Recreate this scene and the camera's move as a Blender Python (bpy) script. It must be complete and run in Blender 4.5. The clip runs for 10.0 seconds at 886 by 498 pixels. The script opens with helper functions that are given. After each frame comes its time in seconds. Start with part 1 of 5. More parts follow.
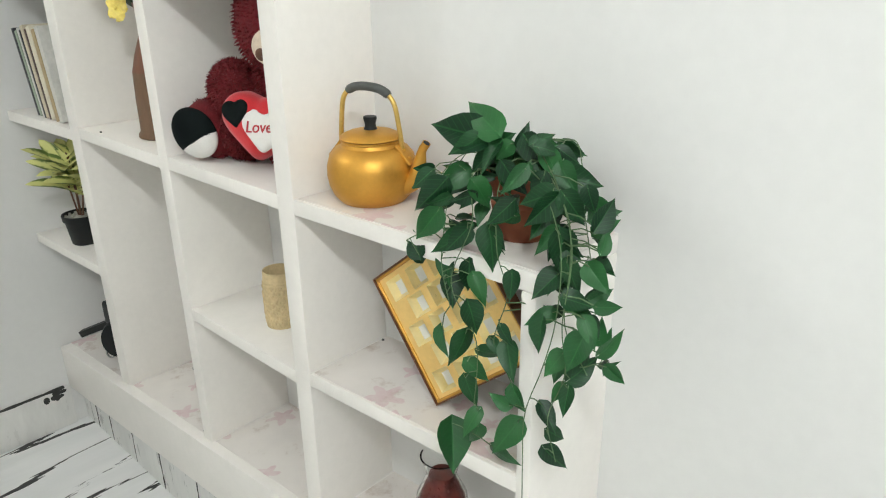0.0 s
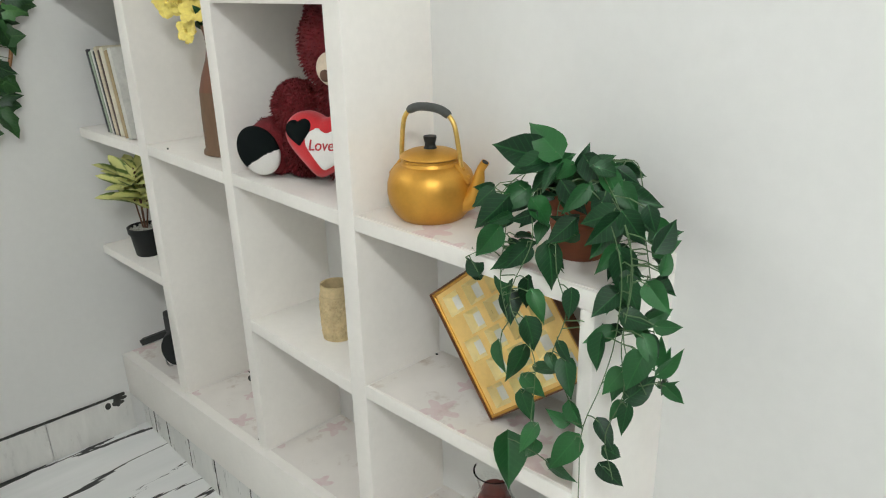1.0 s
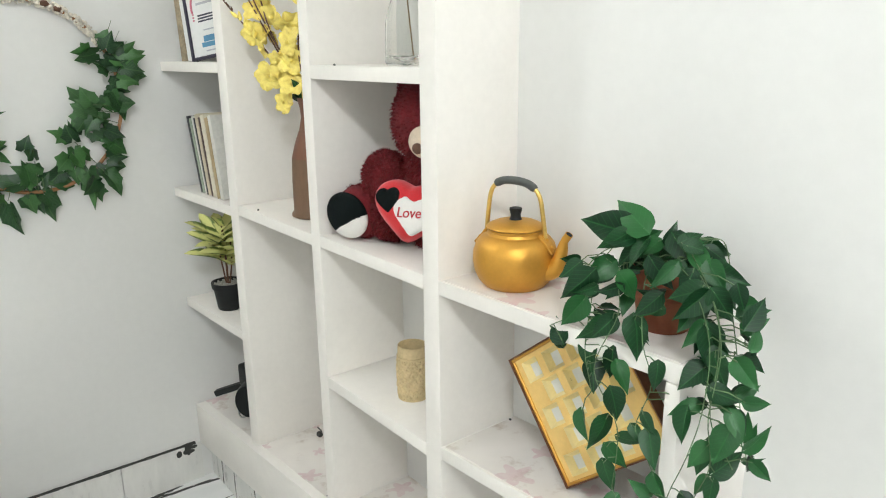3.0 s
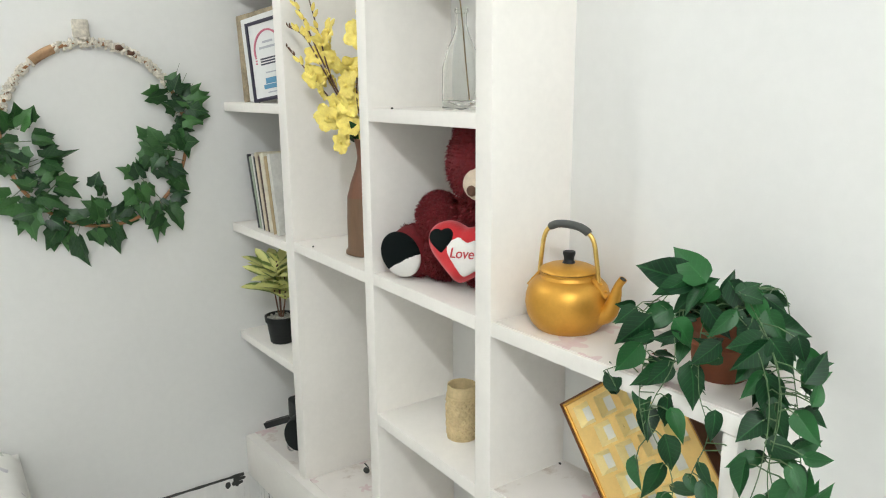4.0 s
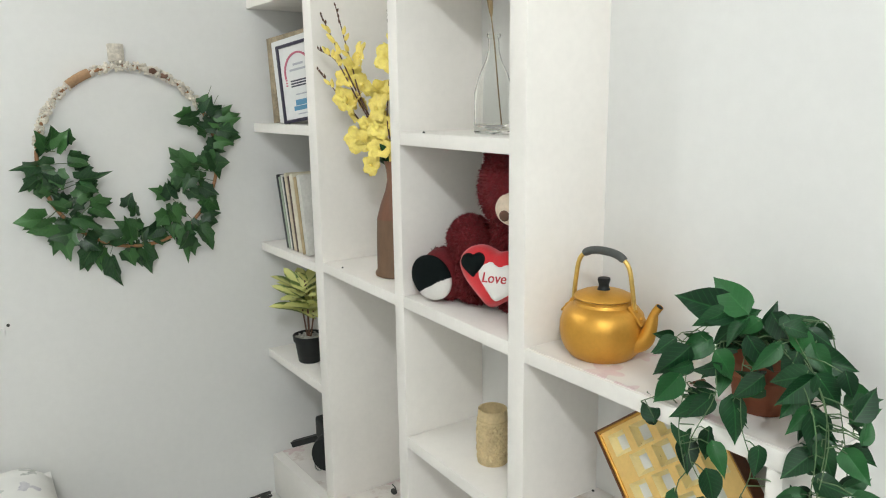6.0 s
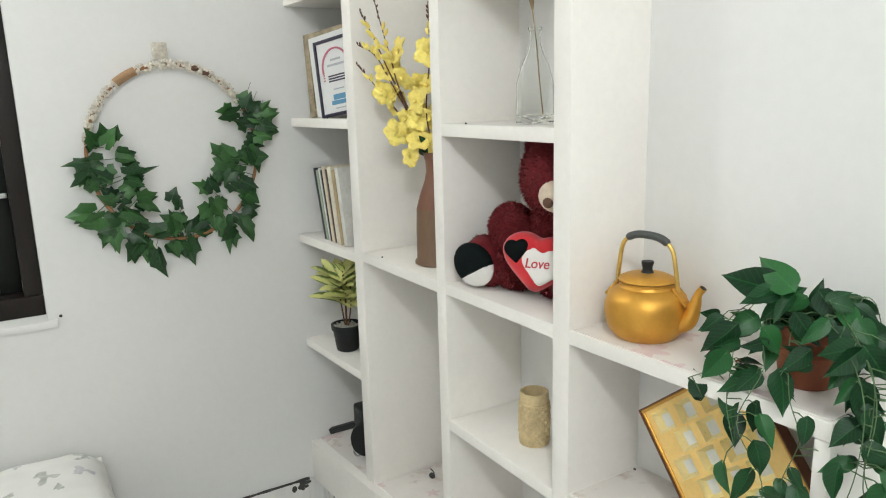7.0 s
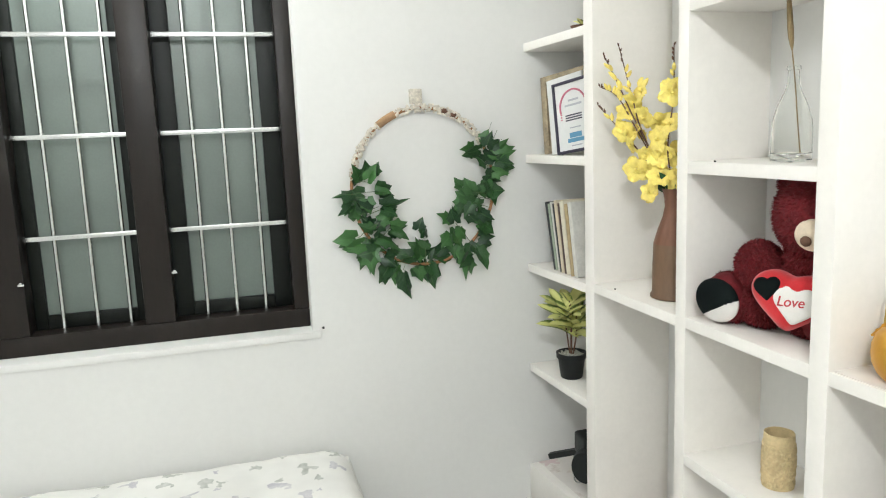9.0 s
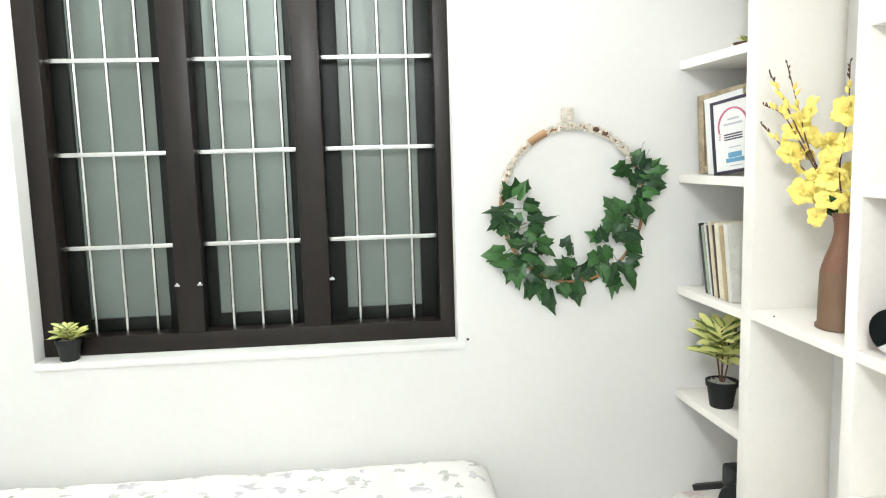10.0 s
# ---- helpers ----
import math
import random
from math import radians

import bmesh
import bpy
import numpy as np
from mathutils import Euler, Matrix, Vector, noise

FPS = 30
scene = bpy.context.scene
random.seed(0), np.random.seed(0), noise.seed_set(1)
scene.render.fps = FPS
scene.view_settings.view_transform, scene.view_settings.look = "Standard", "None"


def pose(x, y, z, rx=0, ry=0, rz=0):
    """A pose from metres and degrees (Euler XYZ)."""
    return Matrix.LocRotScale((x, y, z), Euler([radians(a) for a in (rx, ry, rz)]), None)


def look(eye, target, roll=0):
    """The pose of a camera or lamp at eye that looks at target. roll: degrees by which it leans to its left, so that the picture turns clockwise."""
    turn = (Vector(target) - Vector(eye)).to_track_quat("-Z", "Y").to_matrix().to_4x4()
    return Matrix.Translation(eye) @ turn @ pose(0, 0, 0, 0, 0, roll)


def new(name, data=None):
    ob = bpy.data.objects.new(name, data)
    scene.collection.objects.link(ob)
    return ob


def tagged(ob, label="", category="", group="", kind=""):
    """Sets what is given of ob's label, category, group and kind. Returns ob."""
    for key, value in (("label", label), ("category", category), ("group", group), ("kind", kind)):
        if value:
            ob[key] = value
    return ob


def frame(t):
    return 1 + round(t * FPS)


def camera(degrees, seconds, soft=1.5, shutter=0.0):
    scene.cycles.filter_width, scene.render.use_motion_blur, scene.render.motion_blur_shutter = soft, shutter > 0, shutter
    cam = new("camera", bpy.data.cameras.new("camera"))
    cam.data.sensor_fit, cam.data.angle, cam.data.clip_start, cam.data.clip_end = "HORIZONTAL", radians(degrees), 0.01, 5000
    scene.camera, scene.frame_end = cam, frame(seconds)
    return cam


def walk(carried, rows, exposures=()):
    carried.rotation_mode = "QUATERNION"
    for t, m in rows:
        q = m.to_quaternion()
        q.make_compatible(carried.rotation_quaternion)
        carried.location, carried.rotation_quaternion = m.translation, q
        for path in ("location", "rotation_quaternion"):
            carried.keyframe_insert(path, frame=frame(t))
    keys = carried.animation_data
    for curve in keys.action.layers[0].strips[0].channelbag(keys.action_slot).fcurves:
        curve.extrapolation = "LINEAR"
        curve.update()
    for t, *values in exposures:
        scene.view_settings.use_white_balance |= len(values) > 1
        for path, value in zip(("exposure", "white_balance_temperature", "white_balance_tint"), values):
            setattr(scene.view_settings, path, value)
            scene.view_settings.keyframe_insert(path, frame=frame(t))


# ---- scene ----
cam = camera(63.4, 10.0, soft=1.1)
PATH = [
    (0, (0.02, 0.157, 1.641), (-1.256, 1.505, 0.897), -0.8),
    (0.5, (0.022, 0.143, 1.649), (-1.307, 1.45, 0.925), -1.5),
    (1, (0.018, 0.125, 1.654), (-1.354, 1.398, 0.95), -1.4),
    (1.5, (0.013, 0.104, 1.661), (-1.4, 1.366, 1.022), -1.3),
    (2, (0.01, 0.09, 1.666), (-1.418, 1.35, 1.055), -0.7),
    (2.2, (0.011, 0.081, 1.666), (-1.438, 1.326, 1.075), -0.7),
    (3.5, (0.025, 0.035, 1.691), (-1.526, 1.196, 1.194), -0.5),
    (4, (0.024, 0.029, 1.697), (-1.581, 1.138, 1.257), -0.5),
    (4.5, (0.019, 0.031, 1.707), (-1.613, 1.116, 1.305), -0.8),
    (5, (0.011, 0.022, 1.716), (-1.669, 1.043, 1.347), -1.0),
    (5.5, (0.01, 0.017, 1.714), (-1.657, 1.054, 1.33), -1.0),
    (5.7, (0.004, 0.016, 1.717), (-1.637, 1.086, 1.311), -0.6),
    (6.8, (0.009, -0.042, 1.726), (-1.654, 0.992, 1.315), -1.7),
    (7, (0.018, -0.07, 1.717), (-1.649, 0.954, 1.299), -1.6),
    (7.2, (0.026, -0.083, 1.717), (-1.67, 0.903, 1.331), -1.4),
    (7.5, (0.038, -0.13, 1.723), (-1.688, 0.802, 1.333), -1.3),
    (8, (0.038, -0.171, 1.727), (-1.782, 0.581, 1.376), -1.4),
    (8.5, (0.044, -0.205, 1.73), (-1.824, 0.412, 1.365), -2.2),
    (9, (0.073, -0.239, 1.739), (-1.825, 0.308, 1.427), -2.3),
    (9.5, (0.087, -0.25, 1.734), (-1.855, 0.152, 1.472), -1.7),
    (10, (0.106, -0.292, 1.739), (-1.869, -0.108, 1.488), -1.6),
]
EXPOSURES = [(0, -0.50), (1, -0.72), (2, -0.66), (3.5, -0.29), (4, -0.45), (4.5, -0.47), (5, -0.53), (5.5, -0.57), (7, -0.55), (7.5, -0.52), (7.8, -0.24), (8, -0.09), (8.5, -0.05), (8.8, -0.14), (9, -0.24), (9.3, -0.38), (9.5, -0.38), (9.7, -0.08), (10, 0.16)]
walk(cam, [(t, look(eye, target, roll)) for t, eye, target, roll in PATH], EXPOSURES)

# ---- light: a ceiling lamp in the middle of the room, a weaker one above the window; night outside ----
world = bpy.data.worlds.new("night")
world.use_nodes = True
world.node_tree.nodes["Background"].inputs[0].default_value = (0.02, 0.025, 0.035, 1)
world.node_tree.nodes["Background"].inputs[1].default_value = 0.3
scene.world = world


def lamp(name, place, watts, radius, colour):
    data = bpy.data.lights.new(name, "POINT")
    data.energy, data.shadow_soft_size, data.color = watts, radius, colour
    ob = new(name, data)
    ob.location = place
    return ob


lamp("ceiling_lamp", (0.85, -0.54, 2.97), 106, 0.045, (0.932, 0.978, 1.0))
lamp("window_lamp", (-2.40, -0.73, 2.78), 35, 0.05, (0.94, 0.975, 0.97))

# ---- plan ----
XW, YB, YF = -2.55, 1.10, 0.887          # wreath wall, back wall, front of the shelves
# X_RIGHT and Y_NEAR place unseen walls, pulled in for more bounce light
X_RIGHT, Y_NEAR, CEIL = 1.35, -2.15, 3.06
FLOOR_Z = 0.055


# ---- materials ----
def nodes_of(name):
    m = bpy.data.materials.new(name)
    m.use_nodes = True
    nt = m.node_tree
    return m, nt, nt.nodes["Principled BSDF"]


def add(nt, kind, **values):
    n = nt.nodes.new(kind)
    for k, v in values.items():
        n.inputs[k].default_value = v
    return n


def coords(nt, stretch=(1, 1, 1)):
    c = nt.nodes.new("ShaderNodeTexCoord")
    g = nt.nodes.new("ShaderNodeNewGeometry")
    mp = nt.nodes.new("ShaderNodeMapping")
    mp.inputs["Scale"].default_value = stretch
    nt.links.new(g.outputs["Position"], mp.inputs["Vector"])
    return mp.outputs["Vector"], c


def ramp(nt, source, a, b, lo=0.35, hi=0.65):
    r = nt.nodes.new("ShaderNodeValToRGB")
    r.color_ramp.elements[0].position, r.color_ramp.elements[1].position = lo, hi
    r.color_ramp.elements[0].color, r.color_ramp.elements[1].color = (*a, 1), (*b, 1)
    nt.links.new(source, r.inputs[0])
    return r.outputs[0]


def mixed(nt, fac, a, b, mode="MIX"):
    mx = nt.nodes.new("ShaderNodeMix")
    mx.data_type, mx.blend_type = "RGBA", mode
    for sock, v in ((mx.inputs["Factor"], fac), (mx.inputs["A"], a), (mx.inputs["B"], b)):
        if isinstance(v, (int, float)):
            sock.default_value = v
        elif isinstance(v, tuple):
            sock.default_value = (*v, 1)
        else:
            nt.links.new(v, sock)
    return mx.outputs["Result"]


def math_node(nt, op, a, b=0.0):
    n = nt.nodes.new("ShaderNodeMath")
    n.operation = op
    for i, v in enumerate((a, b)):
        if isinstance(v, (int, float)):
            n.inputs[i].default_value = v
        else:
            nt.links.new(v, n.inputs[i])
    return n.outputs[0]


def surface(name, colour, rough=0.6, metal=0.0, vary=0.12, big=3.0, fine=60.0, bump=0.1, stretch=(1, 1, 1), random_tint=0.0,
            coat=0.0, sheen=0.0, depth=0.002, spec=0.5):
    """A plain surface with variation at two scales and fine relief."""
    m, nt, bsdf = nodes_of(name)
    v, _ = coords(nt, stretch)
    n1 = add(nt, "ShaderNodeTexNoise", Scale=big, Detail=4.0, Roughness=0.6)
    n2 = add(nt, "ShaderNodeTexNoise", Scale=fine, Detail=3.0, Roughness=0.6)
    for n in (n1, n2):
        nt.links.new(v, n.inputs["Vector"])
    dark = tuple(c * (1 - vary) for c in colour)
    light = tuple(min(1, c * (1 + vary * 0.6)) for c in colour)
    col = ramp(nt, n1.outputs[0], dark, light)
    col = mixed(nt, 0.35, col, ramp(nt, n2.outputs[0], dark, light))
    if random_tint:
        oi = nt.nodes.new("ShaderNodeObjectInfo")
        hsv = nt.nodes.new("ShaderNodeHueSaturation")
        nt.links.new(col, hsv.inputs["Color"])
        nt.links.new(math_node(nt, "ADD", math_node(nt, "MULTIPLY", oi.outputs["Random"], random_tint * 2), 1 - random_tint), hsv.inputs["Value"])
        nt.links.new(math_node(nt, "ADD", math_node(nt, "MULTIPLY", oi.outputs["Random"], 0.05 * min(1.0, 2.5 * random_tint)), 0.5 - 0.025 * min(1.0, 2.5 * random_tint)), hsv.inputs["Hue"])
        col = hsv.outputs[0]
    nt.links.new(col, bsdf.inputs["Base Color"])
    nt.links.new(math_node(nt, "ADD", math_node(nt, "MULTIPLY", n2.outputs[0], 0.2), rough - 0.1), bsdf.inputs["Roughness"])
    bsdf.inputs["Metallic"].default_value = metal
    bsdf.inputs["Coat Weight"].default_value = coat
    bsdf.inputs["Specular IOR Level"].default_value = spec
    bsdf.inputs["Sheen Weight"].default_value = sheen
    if bump:
        b = nt.nodes.new("ShaderNodeBump")
        b.inputs["Strength"].default_value, b.inputs["Distance"].default_value = bump, depth
        nt.links.new(n2.outputs[0], b.inputs["Height"])
        nt.links.new(b.outputs[0], bsdf.inputs["Normal"])
    return m


def flowers(name, ground, petal, size, radius, strength, second=None, rough=0.45, petals=5.0, warp_by=0.02, stain=0.0):
    """A printed sheet: loose five-petalled flowers on a pale ground."""
    m, nt, bsdf = nodes_of(name)
    v, _ = coords(nt)
    warp = add(nt, "ShaderNodeTexNoise", Scale=18.0, Detail=3.0)
    nt.links.new(v, warp.inputs["Vector"])
    wob = nt.nodes.new("ShaderNodeVectorMath")
    wob.operation = "MULTIPLY_ADD"
    nt.links.new(warp.outputs["Color"], wob.inputs[0])
    wob.inputs[1].default_value = (warp_by, warp_by, 0.0)
    nt.links.new(v, wob.inputs[2])
    flat = nt.nodes.new("ShaderNodeVectorMath")
    flat.operation = "MULTIPLY"
    flat.inputs[1].default_value = (1, 1, 0)
    nt.links.new(wob.outputs[0], flat.inputs[0])
    vor = add(nt, "ShaderNodeTexVoronoi", Scale=1.0 / size, Randomness=0.9)
    vor.voronoi_dimensions = "2D"
    nt.links.new(flat.outputs[0], vor.inputs["Vector"])
    sub = nt.nodes.new("ShaderNodeVectorMath")
    sub.operation = "SUBTRACT"
    nt.links.new(flat.outputs[0], sub.inputs[0])
    nt.links.new(vor.outputs["Position"], sub.inputs[1])
    sep = nt.nodes.new("ShaderNodeSeparateXYZ")
    nt.links.new(sub.outputs[0], sep.inputs[0])
    pick = nt.nodes.new("ShaderNodeSeparateColor")
    nt.links.new(vor.outputs["Color"], pick.inputs[0])
    ang = math_node(nt, "ADD", math_node(nt, "ARCTAN2", sep.outputs[1], sep.outputs[0]), math_node(nt, "MULTIPLY", pick.outputs[0], 6.28))
    lobes = math_node(nt, "ADD", math_node(nt, "MULTIPLY", math_node(nt, "COSINE", math_node(nt, "MULTIPLY", ang, petals)), 0.25), 0.75)
    length = nt.nodes.new("ShaderNodeVectorMath")
    length.operation = "LENGTH"
    nt.links.new(sub.outputs[0], length.inputs[0])
    edge = math_node(nt, "MULTIPLY", lobes, math_node(nt, "MULTIPLY", math_node(nt, "ADD", math_node(nt, "MULTIPLY", pick.outputs[1], 0.7), 0.5), radius))
    inside = math_node(nt, "SUBTRACT", edge, length.outputs["Value"])
    mask = math_node(nt, "MULTIPLY", inside, 260.0)
    cl = nt.nodes.new("ShaderNodeClamp")
    nt.links.new(mask, cl.inputs[0])
    fade = add(nt, "ShaderNodeTexNoise", Scale=45.0, Detail=4.0)
    nt.links.new(v, fade.inputs["Vector"])
    worn = math_node(nt, "MULTIPLY", cl.outputs[0], math_node(nt, "MULTIPLY", fade.outputs[0], 2 * strength))
    big = add(nt, "ShaderNodeTexNoise", Scale=6.0, Detail=3.0)
    nt.links.new(v, big.inputs["Vector"])
    base = ramp(nt, big.outputs[0], tuple(c * 0.9 for c in ground), ground)
    if stain:
        dirt = add(nt, "ShaderNodeTexNoise", Scale=9.0, Detail=6.0, Roughness=0.7)
        nt.links.new(v, dirt.inputs["Vector"])
        spots = ramp(nt, dirt.outputs[0], (0, 0, 0), (stain, stain, stain), 0.56, 0.72)
        base = mixed(nt, spots, base, (0.42, 0.30, 0.22))
    tint = petal if second is None else mixed(nt, math_node(nt, "GREATER_THAN", pick.outputs[2], 0.55), petal, second)
    nt.links.new(mixed(nt, worn, base, tint), bsdf.inputs["Base Color"])
    bsdf.inputs["Roughness"].default_value = rough
    return m


def streaked(name, stretch, rare=0.46):
    """White glazed wood-look tile with broken black cracks along one way."""
    m, nt, bsdf = nodes_of(name)
    v, _ = coords(nt, stretch)
    w = add(nt, "ShaderNodeTexNoise", Scale=1.0, Detail=5.0, Roughness=0.55, Distortion=0.3)
    nt.links.new(v, w.inputs["Vector"])
    ridge = math_node(nt, "ABSOLUTE", math_node(nt, "SUBTRACT", w.outputs[0], 0.5))
    gate = add(nt, "ShaderNodeTexNoise", Scale=0.8, Detail=2.0)
    nt.links.new(v, gate.inputs["Vector"])
    width = math_node(nt, "MULTIPLY", math_node(nt, "SUBTRACT", gate.outputs[0], rare), 0.16)
    line = math_node(nt, "MULTIPLY", math_node(nt, "SUBTRACT", width, ridge), 260.0)
    cl = nt.nodes.new("ShaderNodeClamp")
    nt.links.new(line, cl.inputs[0])
    tone = add(nt, "ShaderNodeTexNoise", Scale=2.2, Detail=4.0)
    nt.links.new(v, tone.inputs["Vector"])
    base = ramp(nt, tone.outputs[0], (0.80, 0.805, 0.79), (0.87, 0.87, 0.855))
    nt.links.new(mixed(nt, cl.outputs[0], base, (0.02, 0.022, 0.02)), bsdf.inputs["Base Color"])
    bsdf.inputs["Roughness"].default_value = 0.28
    return m


def glassy(name, colour, rough=0.02, ior=1.45):
    m, nt, bsdf = nodes_of(name)
    bsdf.inputs["Base Color"].default_value = (*colour, 1)
    bsdf.inputs["Roughness"].default_value = rough
    bsdf.inputs["IOR"].default_value = ior
    bsdf.inputs["Transmission Weight"].default_value = 1.0
    return m


def leafy(name, deep, pale, rough):
    """A leaf: each one its own green between deep and pale, with a lighter rib, side veins and blotches."""
    m, nt, bsdf = nodes_of(name)
    tc = nt.nodes.new("ShaderNodeTexCoord")
    oi = nt.nodes.new("ShaderNodeObjectInfo")
    shift = nt.nodes.new("ShaderNodeVectorMath")
    nt.links.new(tc.outputs["Object"], shift.inputs[0])
    nt.links.new(math_node(nt, "MULTIPLY", oi.outputs["Random"], 17.0), shift.inputs[1])
    blot = add(nt, "ShaderNodeTexNoise", Scale=2.6, Detail=4.0, Roughness=0.6)
    grain = add(nt, "ShaderNodeTexNoise", Scale=26.0, Detail=3.0, Roughness=0.6)
    for n in (blot, grain):
        nt.links.new(shift.outputs[0], n.inputs["Vector"])
    mid = tuple(0.62 * a + 0.38 * b for a, b in zip(deep, pale))
    col = mixed(nt, math_node(nt, "POWER", oi.outputs["Random"], 1.6), deep, pale)
    col = mixed(nt, math_node(nt, "MULTIPLY", blot.outputs[0], 0.5), col, mid)
    sep = nt.nodes.new("ShaderNodeSeparateXYZ")
    nt.links.new(tc.outputs["Object"], sep.inputs[0])
    across = math_node(nt, "ABSOLUTE", sep.outputs[0])
    rib = nt.nodes.new("ShaderNodeMapRange")
    rib.inputs[1].default_value, rib.inputs[2].default_value, rib.inputs[3].default_value, rib.inputs[4].default_value = 0.006, 0.030, 0.45, 0.0
    nt.links.new(across, rib.inputs[0])
    wave = math_node(nt, "SINE", math_node(nt, "MULTIPLY", math_node(nt, "SUBTRACT", sep.outputs[1], math_node(nt, "MULTIPLY", across, 0.8)), 44.0))
    vein = nt.nodes.new("ShaderNodeMapRange")
    vein.inputs[1].default_value, vein.inputs[2].default_value, vein.inputs[3].default_value, vein.inputs[4].default_value = 0.82, 1.0, 0.0, 0.22
    nt.links.new(wave, vein.inputs[0])
    line = math_node(nt, "MAXIMUM", rib.outputs[0], vein.outputs[0])
    col = mixed(nt, line, col, (pale[0] * 1.5, pale[1] * 1.25, pale[2] * 1.4))
    nt.links.new(col, bsdf.inputs["Base Color"])
    nt.links.new(math_node(nt, "ADD", math_node(nt, "MULTIPLY", grain.outputs[0], 0.24), rough - 0.12), bsdf.inputs["Roughness"])
    bsdf.inputs["Specular IOR Level"].default_value = 0.32
    b = nt.nodes.new("ShaderNodeBump")
    b.inputs["Strength"].default_value, b.inputs["Distance"].default_value = 0.3, 0.0012
    nt.links.new(math_node(nt, "ADD", grain.outputs[0], line), b.inputs["Height"])
    nt.links.new(b.outputs[0], bsdf.inputs["Normal"])
    return m


def variegated(name, heart_colour, edge_colour):
    """A narrow leaf, pale along the middle and green to its edges, the border ragged."""
    m, nt, bsdf = nodes_of(name)
    tc = nt.nodes.new("ShaderNodeTexCoord")
    oi = nt.nodes.new("ShaderNodeObjectInfo")
    shift = nt.nodes.new("ShaderNodeVectorMath")
    nt.links.new(tc.outputs["Object"], shift.inputs[0])
    nt.links.new(math_node(nt, "MULTIPLY", oi.outputs["Random"], 13.0), shift.inputs[1])
    rag = add(nt, "ShaderNodeTexNoise", Scale=9.0, Detail=4.0, Roughness=0.6)
    nt.links.new(shift.outputs[0], rag.inputs["Vector"])
    sep = nt.nodes.new("ShaderNodeSeparateXYZ")
    nt.links.new(tc.outputs["Object"], sep.inputs[0])
    reach = math_node(nt, "ADD", math_node(nt, "ABSOLUTE", sep.outputs[0]), math_node(nt, "MULTIPLY", math_node(nt, "SUBTRACT", rag.outputs[0], 0.5), 0.16))
    reach = math_node(nt, "ADD", reach, math_node(nt, "MULTIPLY", math_node(nt, "SUBTRACT", oi.outputs["Random"], 0.5), 0.10))
    edge = ramp(nt, math_node(nt, "MULTIPLY", reach, 4.0), (0, 0, 0), (1, 1, 1), 0.38, 0.62)
    nt.links.new(mixed(nt, edge, heart_colour, edge_colour), bsdf.inputs["Base Color"])
    bsdf.inputs["Roughness"].default_value = 0.48
    return m


WALL = surface("wall_paint", (0.795, 0.79, 0.765), 0.55, vary=0.035, big=1.3, fine=38, bump=0.12)
CEILING = surface("ceiling_paint", (0.86, 0.855, 0.83), 0.8, vary=0.03, big=1.0, fine=40, bump=0.1)
SHELF = surface("shelf_enamel", (0.905, 0.868, 0.812), 0.42, vary=0.04, big=5, fine=55, bump=0.18)
LINER = flowers("printed_liner", (0.86, 0.81, 0.76), (0.64, 0.36, 0.41), 0.165, 0.044, 0.36, petals=5.0, warp_by=0.035, stain=0.7)
FLOOR = streaked("crackled_white_tile", (8.0, 0.85, 1.0), 0.47)
SKIRT = surface("grey_white_skirting_tile", (0.77, 0.76, 0.725), 0.3, vary=0.10, big=9, fine=45, stretch=(1, 1, 0.3), bump=0.08, random_tint=0.04)
GROUT = surface("dark_grout", (0.06, 0.06, 0.055), 0.9, vary=0.4, fine=90)
QUILT = flowers("quilt_print", (0.85, 0.84, 0.80), (0.20, 0.23, 0.19), 0.112, 0.036, 0.46, (0.34, 0.32, 0.40), 0.85, petals=3.0, warp_by=0.10)
GOLD = surface("gold_anodised", (0.62, 0.325, 0.052), 0.44, metal=0.70, vary=0.12, big=14, fine=130, bump=0.06, depth=0.0006)
BRASS = surface("worn_brass", (0.68, 0.47, 0.14), 0.32, metal=0.9, vary=0.3, big=25, fine=160)
BLACK = surface("black_plastic", (0.012, 0.014, 0.014), 0.5, vary=0.3, fine=120, spec=0.3)
GRIP = surface("grey_grip", (0.07, 0.075, 0.07), 0.5, vary=0.3, fine=140, bump=0.3)
LEAF = leafy("pothos_leaf", (0.002, 0.019, 0.008), (0.022, 0.128, 0.030), 0.37)
IVY = leafy("ivy_leaf", (0.003, 0.022, 0.010), (0.062, 0.178, 0.048), 0.30)
STEM = surface("green_stem", (0.085, 0.15, 0.06), 0.55, vary=0.25, fine=90)
TERRA = surface("terracotta", (0.25, 0.070, 0.028), 0.7, vary=0.2, big=12, fine=120, bump=0.2)
CARD_GOLD = surface("gold_card", (0.88, 0.60, 0.21), 0.38, metal=0.25, vary=0.1, big=9, fine=110)
CARD_PALE = surface("pale_gold_card", (0.93, 0.78, 0.40), 0.32, metal=0.45, vary=0.1, big=9, fine=110)
CARD_RIM = surface("deep_gold_rim", (0.62, 0.33, 0.06), 0.4, metal=0.5, vary=0.15)
CARD_EDGE = surface("brown_card_edge", (0.16, 0.06, 0.025), 0.6, vary=0.25)
PAPER = surface("white_paper", (0.72, 0.72, 0.70), 0.8, vary=0.06, fine=90)
CLAY = surface("carved_clay", (0.60, 0.47, 0.26), 0.75, vary=0.22, big=30, fine=140, bump=0.4)
VASE_LOW = surface("olive_brown_vase", (0.165, 0.095, 0.052), 0.5, vary=0.25, big=9, fine=110, stretch=(1, 1, 0.25))
VASE = surface("red_brown_vase", (0.19, 0.082, 0.046), 0.5, vary=0.22, big=9, fine=110, stretch=(1, 1, 0.25))
